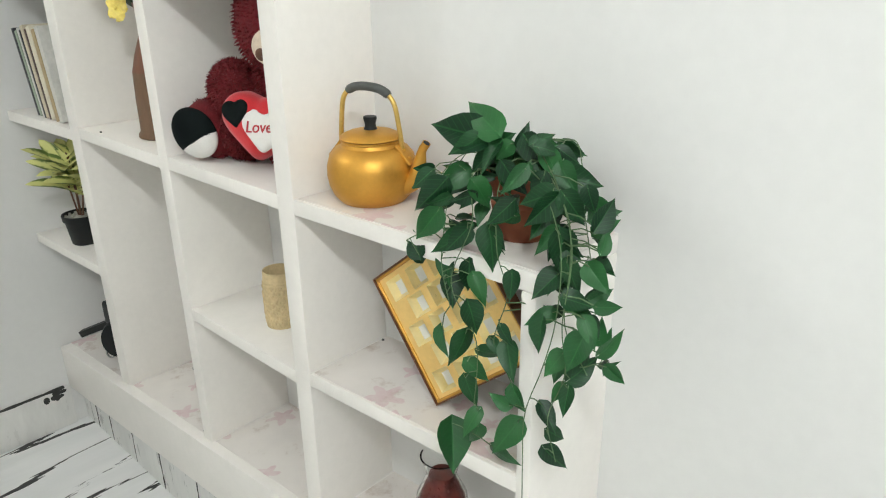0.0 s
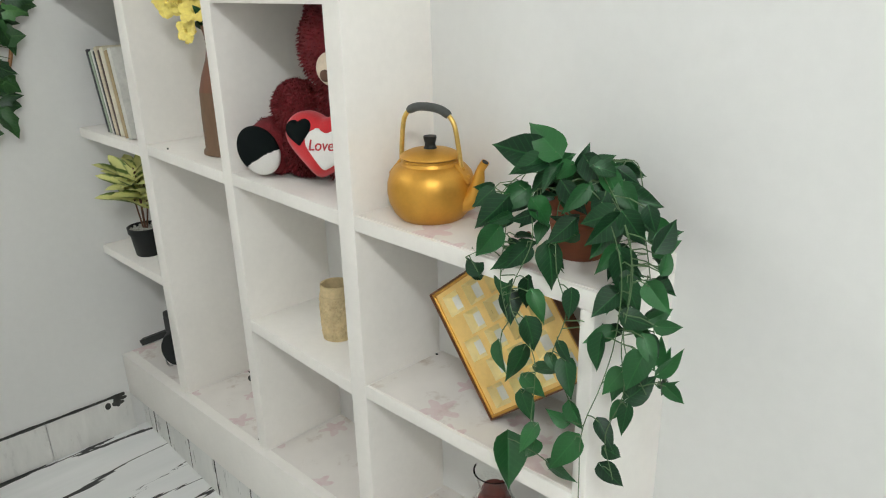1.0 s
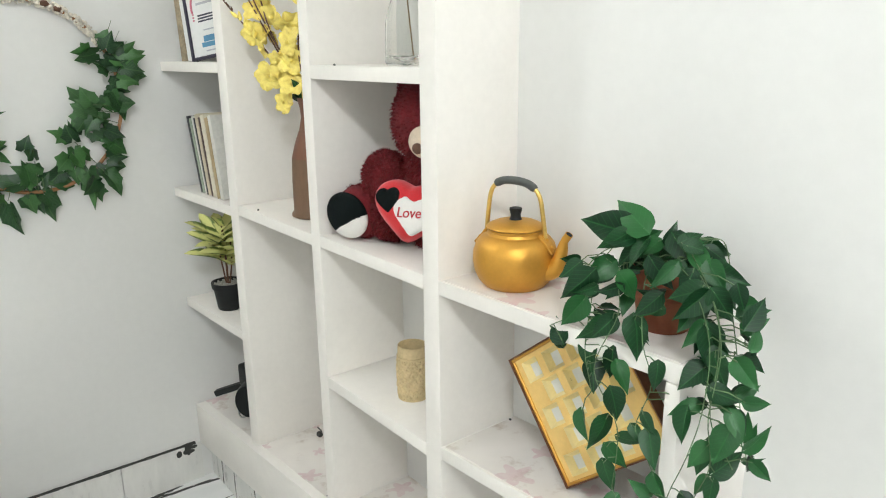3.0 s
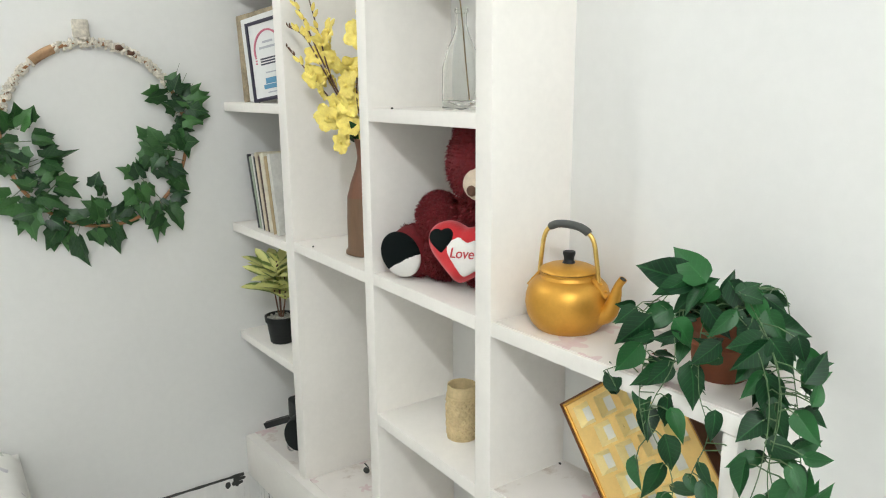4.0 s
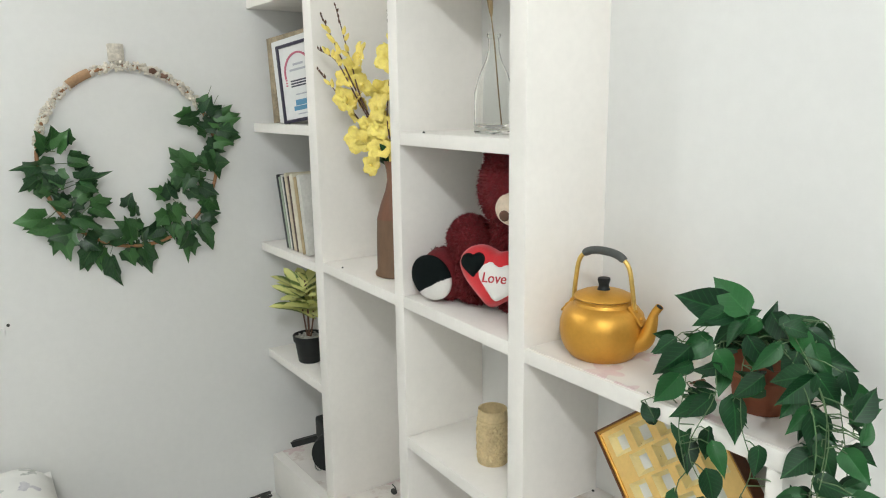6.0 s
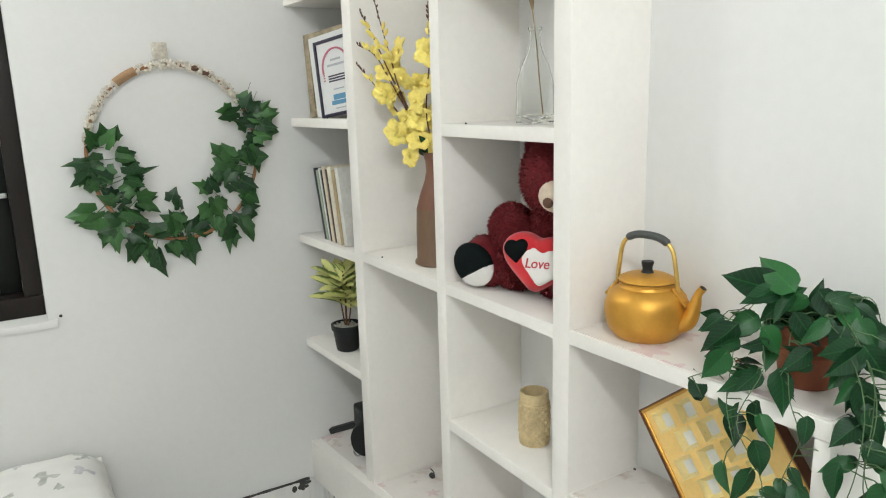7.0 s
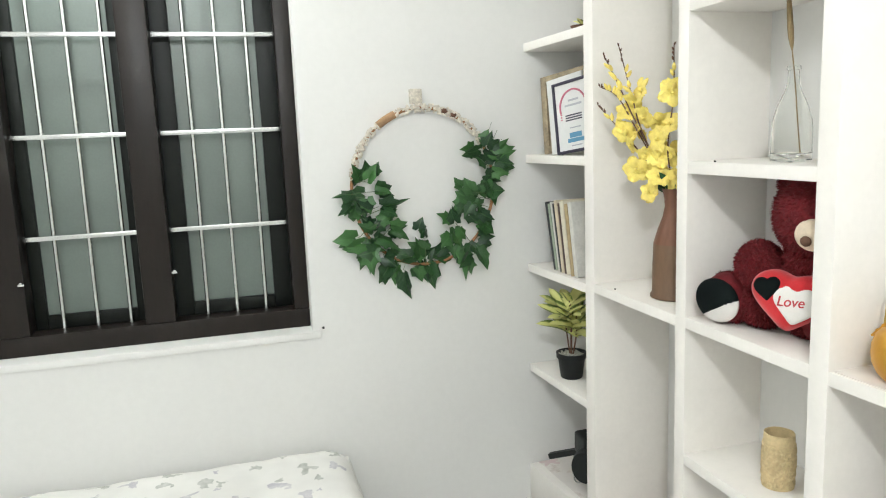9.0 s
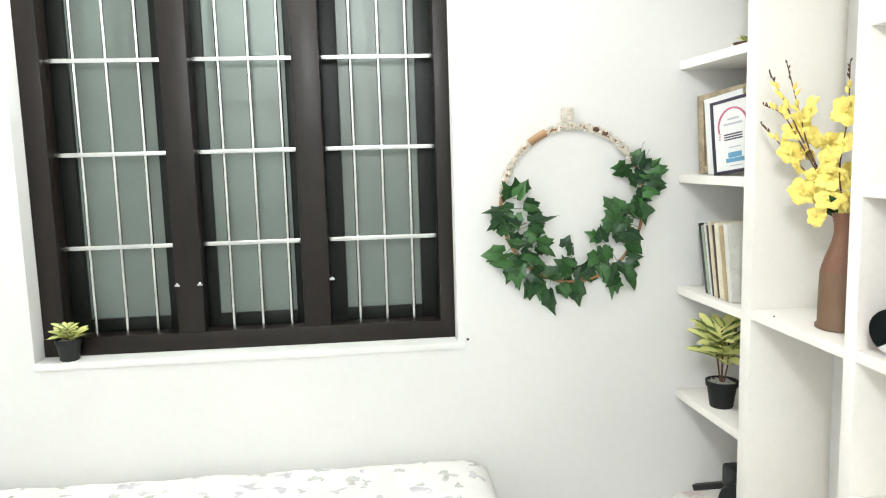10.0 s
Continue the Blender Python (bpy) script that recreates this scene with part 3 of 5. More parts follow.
def shelves():
    unit = thing("shelving_unit", pose((XW + U4[1]) / 2, YB, 0), "white built-in plastered shelves with stepped lower end", "shelves")
    back = YB + 0.130
    base = boxed((XW + 0.0005, YF - 0.014, 0.205), (U4[0] - 0.0005, back, 0.372), 0.006)
    for v in base.verts:
        if v.co.x < XW + 0.02 and v.co.y < YF:
            v.co.y -= 0.016
    base = sheared(base, BASE_RISE, XW)
    part("base", base, SHELF, unit, "white plinth front", world_space=True)
    joints = (XW, -2.44, -2.32, -2.14, -1.94, -1.70, -1.50, -1.28, -1.05, -0.80, U4[0])
    for n, (x0, x1) in enumerate(zip(joints, joints[1:])):
        top = 0.2045 + BASE_RISE * (x0 - XW)
        part("tile", boxed((x0 + 0.001, YF + 0.010, FLOOR_Z), (x1 - 0.001, YF + 0.03, top), 0.0015, 1), SKIRT, unit, "grey-white plinth tile", world_space=True, smooth=False)
        if n:
            part("chipped_joint", chipped_joint(x0, YF + 0.0092, FLOOR_Z + 0.004, top - 0.004, n), GROUT, unit, "black chipped tile joint", world_space=True, smooth=False)
    part("plinth_core", boxed((XW + 0.001, YF + 0.031, FLOOR_Z), (U4[0] - 0.001, back, 0.2042)), SHELF, unit, world_space=True, smooth=False)
    for (x0, x1), z1 in ((U1, Z_END), (U2, Z_END), (U3, Z_END)):
        part("upright", boxed((x0, YF, 0.36), (x1, back, z1), 0.003), SHELF, unit, world_space=True)
    part("end_panel", boxed((U4[0], YF, FLOOR_Z), (U4[1], back, Z_MID - BOARD + 0.0105), 0.004), SHELF, unit, world_space=True)
    bays = (
        (XW, U1[0], (Z_MUG - 0.044, Z_MID - 0.016, Z_UP + 0.004, Z_TOP + 0.022)),
        (U1[1], U2[0], (Z_MID - 0.004,)),
        (U2[1], U3[0], (Z_MUG, Z_MID, Z_UP, Z_TOP)),
        (U3[1], U4[0], (Z_COL,)))
    for x0, x1, tops in bays:
        for z in tops:
            bm = boxed((x0 - 0.004, YF + 0.0015, z - BOARD), (x1 + 0.004, back, z), 0.0022)
            if x0 == XW:                     # these reach further out at the wall
                for v in bm.verts:
                    if v.co.x < XW + 0.02 and v.co.y < YF + 0.02:
                        v.co.y -= 0.020
            part("shelf_board", sheared(bm, 0.06, U3[1]) if z == Z_COL else bm, SHELF, unit, world_space=True)
    bm = boxed((U3[1] - 0.004, YF + 0.0015, Z_MID - BOARD), (U4[1], back, Z_MID), 0.0025)
    part("shelf_board", sheared(bm, 0.02, U3[1]), SHELF, unit, world_space=True)
    part("top_board", boxed((XW + 0.0005, YF, Z_END), (U3[1], back, Z_END + 0.04), 0.005), SHELF, unit, world_space=True)
    for x0, x1, z, k in ((XW, U1[0], 0, BASE_RISE), (U1[1], U2[0], 0, BASE_RISE), (U2[1], U3[0], 0, BASE_RISE), (U3[1], U4[0], 0, BASE_RISE), (U3[1], U4[0], Z_COL, 0.06), (U3[1], U4[1], Z_MID, 0.02)):
        z = z or base_top(x0)
        bm = boxed((x0 + 0.006, YF + 0.008, z + 0.0003), (x1 - 0.006, back - 0.0125, z + 0.0018))
        part("liner", sheared(bm, k, x0), LINER, unit, "faded pink flowered shelf liner", world_space=True, smooth=False)
    r = random.Random(11)
    for x, y, z in ((-2.29, 0.902, Z_UP + 0.004), (-1.93, 0.905, Z_MID - 0.004), (-1.44, 0.90, Z_UP), (-1.04, 1.08, Z_COL + 0.002), (-1.60, 0.90, base_top(-1.60))):
        bm = bmesh.new()
        ball(bm, (x, y, z + 0.002), (0.004, 0.003, 0.003), detail=1)
        part("paint_chip", bm, GROUT, unit, "dark paint chip", world_space=True)
    return unit


shelves()


def copper_kettle():
    k = thing("kettle", pose(-0.933, 0.982, Z_MID + 0.0025, 0, 0, 16) @ Matrix.Diagonal((1.05, 1.05, 0.99, 1)), "golden aluminium kettle with black grip on the shelf", "kettle")
    body = turned(((0, 0), (0.050, 0), (0.057, 0.004), (0.067, 0.016), (0.0745, 0.034), (0.0775, 0.052), (0.0768, 0.070), (0.0715, 0.088), (0.062, 0.100),
                   (0.0525, 0.105), (0.0500, 0.111), (0.0515, 0.1125), (0.0515, 0.116), (0.0, 0.116)), steps=56)
    part("body", body, GOLD, k)
    lid = part("lid", turned(((0.0, 0.116), (0.050, 0.1165), (0.053, 0.1185), (0.051, 0.122), (0.039, 0.128), (0.02, 0.132), (0.0, 0.133)), steps=48), GOLD, k)
    part("knob", turned(((0.0, 0.132), (0.012, 0.132), (0.0095, 0.137), (0.009, 0.142), (0.0115, 0.151), (0.011, 0.155), (0.0, 0.156)), steps=24), BLACK, lid, "black knob")
    arch = glide(((-0.061, 0, 0.100), (-0.0575, 0, 0.145), (-0.050, 0, 0.186), (-0.030, 0, 0.204), (0, 0, 0.207), (0.028, 0, 0.201), (0.047, 0, 0.182), (0.055, 0, 0.145), (0.061, 0, 0.102)), 48)
    bail = part("handle", tube(bmesh.new(), arch, 0.0042, 10), BRASS, k, "worn brass bail handle")
    part("grip", tube(bmesh.new(), arch[15:34], [0.0062] + [0.0078] * 17 + [0.0062], 12), GRIP, bail, "dark grey grip")
    for sx in (-1, 1):
        bm = boxed((sx * 0.0660 - 0.0026, -0.012, 0.072), (sx * 0.0660 + 0.0026, 0.012, 0.114), 0.0022)
        for z in (0.084, 0.1):
            ball(bm, (sx * 0.0692, 0, z), (0.003, 0.004, 0.004), detail=2)
        bmesh.ops.rotate(bm, verts=bm.verts, cent=(sx * 0.0660, 0, 0.095), matrix=Matrix.Rotation(radians(-40 * sx), 3, "Y"))
        part("bracket", bm, GOLD, k, "riveted handle bracket")
    path = glide(((0.060, 0, 0.038), (0.079, 0, 0.047), (0.088, 0, 0.062), (0.094, 0, 0.085), (0.098, 0, 0.103), (0.107, 0, 0.118)), 24)
    rad = [0.021 - 0.0138 * min(1, i / 19) for i in range(25)]
    bm = tube(bmesh.new(), path, rad, 18, cap=False)
    spout = part("spout", bm, GOLD, k)
    # black plug in the open tip, in place of the shade inside
    bm = tube(bmesh.new(), path[-3:], [0.0048, 0.0052, 0.0056], 14)
    part("spout_plug", bm, BLACK, spout, "black plug standing for the shade inside the spout")
    return k


copper_kettle()


# ---- trailing plant on the end of the shelf ----
POTHOS = [leaf_mesh("leaf", heart, LEAF, fold=f, curl=c, rows=11) for f, c in ((0.24, 0.16), (0.5, 0.05), (-0.12, 0.3), (0.32, 0.36))]
VIEW = Vector((0.55, -0.78, 0.25))           # the way the foliage turns: into the room
INWARD = Vector((-0.62, 1.0, -0.5))          # from the outer leaves in towards the pot
ACROSS, UPWARD = Vector((0.813, 0.583, 0.0)), Vector((-0.221, 0.308, 0.925))   # the slant in which the leaves lie


def trailing_plant():
    at = Vector((-0.606, 0.998, Z_MID + 0.011))
    p = thing("potted_plant", Matrix.Translation(at), "trailing artificial pothos in a terracotta pot on the shelf end", "plant")
    pot = part("pot", turned(((0, 0), (0.038, 0), (0.042, 0.004), (0.047, 0.040), (0.050, 0.056), (0.046, 0.061), (0.049, 0.078), (0.056, 0.081), (0.057, 0.102), (0.052, 0.104), (0.050, 0.090), (0, 0.088)), steps=40), TERRA, p, "terracotta pot")
    part("soil", turned(((0.0, 0.096), (0.03, 0.095), (0.0505, 0.091)), steps=24), BUD, pot)
    crown = Vector((-0.60, 0.99, Z_MID + 0.118))

    runs = []

    def vine(*points):
        line = glide([crown] + [Vector(q) for q in points], 30)
        part("vine", tube(bmesh.new(), [q - at for q in line], 0.0008, 5), STEM, p, "thin green stem")
        runs.extend(line[4:])

    def leaf_at(place, tip, face, size):
        """A leaf on a bent stalk that springs from the nearest stem above it."""
        j = Vector(place)
        q = min(runs, key=lambda v: (v - j).length + (0.05 if v.z < j.z else 0.0))
        bend = (q + j) / 2 + Vector((0, -0.004, 0.006))
        part("stalk", tube(bmesh.new(), [q - at, bend - at, j - at], 0.0009, 4), STEM, p)
        part("leaf", POTHOS[rng.randrange(4)], None, p, m=leaf_pose(j - at, tip, face, size) @ Matrix.Diagonal((rng.uniform(0.68, 0.95), 1, 1, 1)))

    vine((-0.66, 0.93, 1.38), (-0.705, 0.90, 1.32), (-0.70, 0.892, 1.27), (-0.745, 0.882, 1.235))
    vine((-0.63, 0.91, 1.36), (-0.60, 0.872, 1.30), (-0.635, 0.865, 1.20), (-0.585, 0.865, 1.12), (-0.59, 0.865, 1.0), (-0.592, 0.865, 0.955))
    vine((-0.59, 0.92, 1.35), (-0.56, 0.878, 1.27), (-0.535, 0.872, 1.21), (-0.558, 0.872, 1.13), (-0.535, 0.872, 1.095))
    vine((-0.52, 0.91, 1.38), (-0.45, 0.868, 1.31), (-0.446, 0.862, 1.21), (-0.464, 0.862, 1.127), (-0.491, 0.862, 1.04), (-0.492, 0.862, 0.95), (-0.49, 0.862, 0.86))
    vine((-0.51, 0.92, 1.39), (-0.435, 0.872, 1.31), (-0.438, 0.864, 1.20), (-0.428, 0.862, 1.13), (-0.452, 0.862, 1.05), (-0.435, 0.862, 0.985))
    vine((-0.53, 0.93, 1.39), (-0.453, 0.885, 1.345), (-0.441, 0.88, 1.28), (-0.444, 0.88, 1.19), (-0.405, 0.88, 1.13))
    vine((-0.52, 0.97, 1.40), (-0.475, 0.945, 1.36), (-0.445, 0.935, 1.27), (-0.43, 0.935, 1.18), (-0.415, 0.935, 1.12))
    vine((-0.52, 0.99, 1.41), (-0.475, 0.955, 1.375), (-0.445, 0.945, 1.33), (-0.44, 0.945, 1.28))
    vine((-0.64, 0.94, 1.395), (-0.67, 0.91, 1.35), (-0.665, 0.885, 1.28), (-0.66, 0.872, 1.22), (-0.64, 0.868, 1.16))
    # base and tip of each leaf, x and z in millimetres
    crown_leaves = ((-600, 1421, -658, 1458), (-620, 1410, -720, 1408), (-630, 1406, -676, 1364), (-605, 1407, -568, 1432), (-561, 1411, -545, 1443), (-537, 1414, -513, 1431), (-549, 1421, -515, 1384), (-528, 1409, -491, 1411), (-495, 1416, -465, 1405), (-494, 1380, -422, 1383), (-583, 1375, -544, 1335), (-595, 1406, -629, 1353), (-609, 1395, -650, 1345), (-656, 1356, -707, 1309), (-575, 1409, -599, 1380), (-514, 1405, -487, 1368), (-491, 1392, -464, 1357), (-634, 1352, -598, 1359), (-544, 1378, -520, 1363))
    left_leaves = ((-693, 1352, -728, 1316), (-670, 1341, -726, 1272), (-612, 1336, -655, 1305), (-613, 1353, -578, 1323), (-681, 1294, -722, 1236), (-636, 1271, -683, 1224), (-622, 1281, -658, 1235), (-550, 1329, -585, 1289), (-583, 1291, -564, 1232), (-666, 1233, -671, 1179), (-723, 1213, -748, 1249), (-620, 1230, -622, 1180), (-609, 1211, -584, 1174), (-659, 1195, -652, 1147), (-661, 1323, -695, 1298), (-655, 1285, -621, 1271), (-474, 1360, -522, 1305), (-485, 1337, -514, 1292), (-545, 1338, -583, 1293), (-524, 1387, -559, 1341), (-495, 1387, -514, 1341))
    right_leaves = ((-477, 1366, -532, 1333), (-469, 1320, -500, 1276), (-458, 1367, -419, 1332), (-425, 1385, -417, 1362), (-410, 1335, -382, 1381), (-401, 1306, -390, 1335), (-461, 1300, -427, 1288), (-462, 1314, -450, 1252), (-463, 1257, -504, 1212), (-449, 1278, -432, 1233), (-416, 1282, -385, 1254), (-468, 1199, -515, 1169), (-483, 1185, -490, 1128), (-451, 1228, -401, 1229), (-401, 1231, -367, 1238), (-418, 1183, -443, 1126), (-418, 1208, -401, 1173), (-391, 1165, -351, 1208), (-434, 1114, -387, 1157), (-379, 1148, -351, 1132), (-448, 1145, -478, 1105))
    low_leaves = ((-523, 1037, -560, 1044), (-517, 1071, -495, 1035), (-467, 1062, -440, 1030), (-455, 1024, -425, 1014), (-458, 990, -420, 963), (-507, 1014, -553, 951), (-552, 949, -508, 928), (-582, 1000, -613, 952), (-584, 968, -594, 923), (-637, 952, -628, 873), (-604, 1079, -562, 1053), (-610, 1046, -588, 1000), (-657, 1117, -643, 1074), (-602, 1175, -580, 1127), (-524, 1246, -524, 1199), (-542, 1160, -525, 1135), (-561, 1132, -540, 1113), (-582, 1105, -529, 1103), (-610, 1123, -629, 1056), (-530, 1135, -520, 1083), (-425, 1108, -433, 1066), (-434, 1108, -454, 1072))
    for rows, deep, near in ((crown_leaves, 0.922, 0.014), (left_leaves, 0.890, 0.012), (right_leaves, 0.885, 0.018), (low_leaves, 0.868, 0.006)):
        for x0, z0, x1, z1 in rows:
            push = jig(near)
            dx, dz = (x1 - x0) / 1000, (z1 - z0) / 1000
            tip = 0.813 * dx * ACROSS + (0.925 * dz - 0.221 * dx) * UPWARD
            tip += jig(0.35) * tip.length * VIEW
            face = VIEW + Vector((jig(0.75), jig(0.35), jig(0.65)))
            foot = Vector((x0 / 1000, deep, z0 / 1000)) + push * INWARD
            leaf_at(foot, tip, face, max(0.034, 1.02 * tip.length))
            for n in range(0 if rows is low_leaves else 2):   # smaller ones tucked behind
                tip = tip + Vector((jig(0.03), jig(0.02), jig(0.03)))
                face = VIEW + Vector((jig(0.9), jig(0.4), jig(0.8)))
                leaf_at(foot + (0.022 + 0.018 * n) * INWARD + Vector((jig(0.012), 0, jig(0.014))), tip, face, rng.uniform(0.028, 0.040))
    dome = random.Random(15)
    for i in range(46):
        a = radians(137.5 * i)
        e = radians(6 + 58 * ((i * 0.618) % 1.0))
        d = Vector((math.cos(a) * math.cos(e), math.sin(a) * math.cos(e), math.sin(e)))
        if abs(d.y) > 0.75 or (d.y < -0.1 and abs(d.x) < 0.55):
            continue
        q = Vector((0.01, 0.01, 0.090)) + Vector((d.x * 0.085, d.y * 0.060, d.z * 0.055)) * dome.uniform(0.7, 1.0)
        tip = Vector((d.x * 0.8 + dome.uniform(-0.6, 0.6), d.y * 0.5 + dome.uniform(-0.3, 0.2), dome.uniform(-1.0, 0.1)))
        part("stalk", tube(bmesh.new(), [Vector((0, 0, 0.092)), Vector((0, 0, 0.104)) + d * 0.03, q], 0.0009, 5), STEM, p)
        m = leaf_pose(q, tip, d + VIEW + Vector((dome.uniform(-0.5, 0.5), 0, dome.uniform(-0.4, 0.4))), dome.uniform(0.038, 0.050))
        part("leaf", POTHOS[i % 4], None, p, m=m)
    return p


trailing_plant()


# ---- gilt chocolate tray wedged below ----
def gold_tray():
    size, high = 0.258, 0.024
    ang = 39.5
    m = Matrix.Translation((-0.762, 0.985, Z_COL + 0.021)) @ pose(0, 0, 0, 0, 0, 4) @ pose(0, 0, 0, 90 - 5, 0, 0) @ pose(0, 0, 0, 0, 0, ang)
    t = thing("gift_tray", m, "empty gold chocolate tray standing on its corner, leaning", "tray")
    holes = []
    hs = 0.0208
    for row, v in enumerate((0.036, 0.083, 0.130, 0.178, 0.224)):
        for u in ((0.040, 0.099, 0.158, 0.217) if row % 2 == 0 else (0.070, 0.129, 0.188)):
            holes.append((u, size - v))
    rim = 0.006
    us = sorted({rim, size - rim, *[round(h[0] + s, 5) for h in holes for s in (-hs, hs)]})
    vs = sorted({rim, size - rim, *[round(h[1] + s, 5) for h in holes for s in (-hs, hs)]})
    bm = bmesh.new()
    grid = {}

    def vert(i, j):
        if (i, j) not in grid:
            grid[i, j] = bm.verts.new((us[i], vs[j], high - 0.004))
        return grid[i, j]
    for i in range(len(us) - 1):
        for j in range(len(vs) - 1):
            cu, cv = (us[i] + us[i + 1]) / 2, (vs[j] + vs[j + 1]) / 2
            if not any(abs(cu - a) < hs and abs(cv - b) < hs for a, b in holes):
                bm.faces.new((vert(i, j), vert(i + 1, j), vert(i + 1, j + 1), vert(i, j + 1)))
    part("insert", bm, CARD_GOLD, t, "gold card insert with square cells", smooth=False)
    for a, b in holes:
        bm = bmesh.new()
        top = [bm.verts.new((a + x * hs, b + y * hs, high - 0.004)) for x, y in ((-1, -1), (1, -1), (1, 1), (-1, 1))]
        low = [bm.verts.new((a + x * hs * 0.62, b + y * hs * 0.62, 0.005)) for x, y in ((-1, -1), (1, -1), (1, 1), (-1, 1))]
        for k in range(4):
            bm.faces.new((top[k], top[(k + 1) % 4], low[(k + 1) % 4], low[k]))
        f = bm.faces.new(low)
        f.material_index = 1
        part("cell", bm, [CARD_PALE, PAPER], t, "bevelled pale gold cell", smooth=False)
    for lo, hi in (((0, 0, 0), (size, rim, high)), ((0, size - rim, 0), (size, size, high)), ((0, rim, 0), (rim, size - rim, high)), ((size - rim, rim, 0), (size, size - rim, high))):
        part("rim", boxed(lo, hi, 0.0012, 1), CARD_RIM, t, smooth=False)
    for lo, hi in (((-0.0025, -0.0025, 0), (size + 0.0025, 0, high + 0.003)), ((-0.0025, size, 0), (size + 0.0025, size + 0.0025, high + 0.003)), ((-0.0025, 0, 0), (0, size, high + 0.003)), ((size, 0, 0), (size + 0.0025, size, high + 0.003))):
        part("box_side", boxed(lo, hi), CARD_EDGE, t, "brown card side", smooth=False)
    part("backing", boxed((-0.002, -0.002, -0.004), (size + 0.002, size + 0.002, -0.0003), 0.001, 1), CARD_EDGE, t, "brown card back", smooth=False)
    return t


gold_tray()


def petal_vase():
    v = thing("glass_vase", pose(-0.771, 0.980, base_top(-0.771) + 0.002), "clear glass vase filled with dried red petals", "vase")
    out = ((0.030, 0.0), (0.040, 0.004), (0.047, 0.040), (0.055, 0.100), (0.050, 0.150), (0.034, 0.185), (0.030, 0.202), (0.037, 0.228), (0.042, 0.240))
    inn = tuple((r - 0.0035, z) for r, z in out[::-1] if z > 0.01) + ((0.0, 0.014),)
    part("glass", turned(((0, 0),) + out + inn, steps=40), GLASS, v)
    part("petals", turned(((0, 0.016), (0.034, 0.017), (0.042, 0.040), (0.050, 0.100), (0.045, 0.150), (0.029, 0.185), (0.025, 0.200), (0.0, 0.208)), steps=30), PETALS, v, "dried dark red petals")
    r = random.Random(4)
    bm = bmesh.new()
    for _ in range(120):
        a, z = r.uniform(0, 6.28), r.uniform(0.03, 0.20)
        rad = float(np.interp(z, (0.017, 0.04, 0.10, 0.15, 0.185, 0.20), (0.034, 0.042, 0.050, 0.045, 0.029, 0.025))) - 0.002
        ball(bm, (rad * math.cos(a), rad * math.sin(a), z), (0.005, 0.004, 0.003), pose(0, 0, 0, r.uniform(0, 90), r.uniform(0, 90), 0), detail=1)
    part("petal_flakes", bm, PETALS, v)["kind"] = "stuff"
    return v


petal_vase()


# ---- middle bay ----
def carved_pot():
    c = thing("carved_cup", pose(-1.305, 1.0, Z_MUG), "beige clay cup with carved leaf relief", "cup")
    bm = bmesh.new()
    steps, rows = 150, 90
    grid = []
    for j in range(rows + 1):
        z = 0.138 * j / rows
        ring = []
        for i in range(steps):
            a = 6.28318 * i / steps
            r = 0.0355 + 0.0025 * math.sin(3.14 * j / rows)
            if 0.004 < z < 0.106:
                r += 0.0030 * abs(math.sin(7 * a + 150 * z)) * abs(math.sin(7 * a - 150 * z)) + 0.0030 * noise.noise(Vector((9 * math.cos(a), 9 * math.sin(a), z * 190)))
            elif z < 0.113:
                r += 0.002
            ring.append(bm.verts.new((r * math.cos(a), r * math.sin(a), z)))
        grid.append(ring)
    for a, b in zip(grid, grid[1:]):
        for i in range(steps):
            bm.faces.new((a[i], a[(i + 1) % steps], b[(i + 1) % steps], b[i]))
    bm.faces.new(grid[0][::-1])
    inner = [bm.verts.new((v.co.x * 0.9, v.co.y * 0.9, v.co.z)) for v in grid[-1]]
    deep = [bm.verts.new((v.co.x * 0.86, v.co.y * 0.86, 0.02)) for v in grid[-1]]
    for i in range(steps):
        j = (i + 1) % steps
        bm.faces.new((grid[-1][i], grid[-1][j], inner[j], inner[i]))
        bm.faces.new((inner[i], inner[j], deep[j], deep[i]))
    bm.faces.new(deep)
    part("body", bm, CLAY, c)
    return c


carved_pot()


def fuzz(bm, verts, length, mat, r, share=0.8, bare=()):
    """Short plush tufts standing off a surface."""
    for v in list(verts):
        if r.random() > share or not v.is_valid:
            continue
        if any(abs(v.co.x - x) < 0.062 and v.co.y < y and v.co.z < 0.128 for x, y in bare):
            continue
        n = v.normal.copy()
        t = n.orthogonal().normalized()
        t.rotate(Matrix.Rotation(r.uniform(0, 6.28), 3, n))
        tip = v.co + n * length * r.uniform(0.5, 1.1) + t * length * 0.4 + Vector((0, 0, -length * 0.25))
        w = n.cross(t) * length * 0.26
        a, b, c = bm.verts.new(v.co + w), bm.verts.new(v.co - w), bm.verts.new(tip)
        bm.faces.new((a, b, c)).material_index = mat


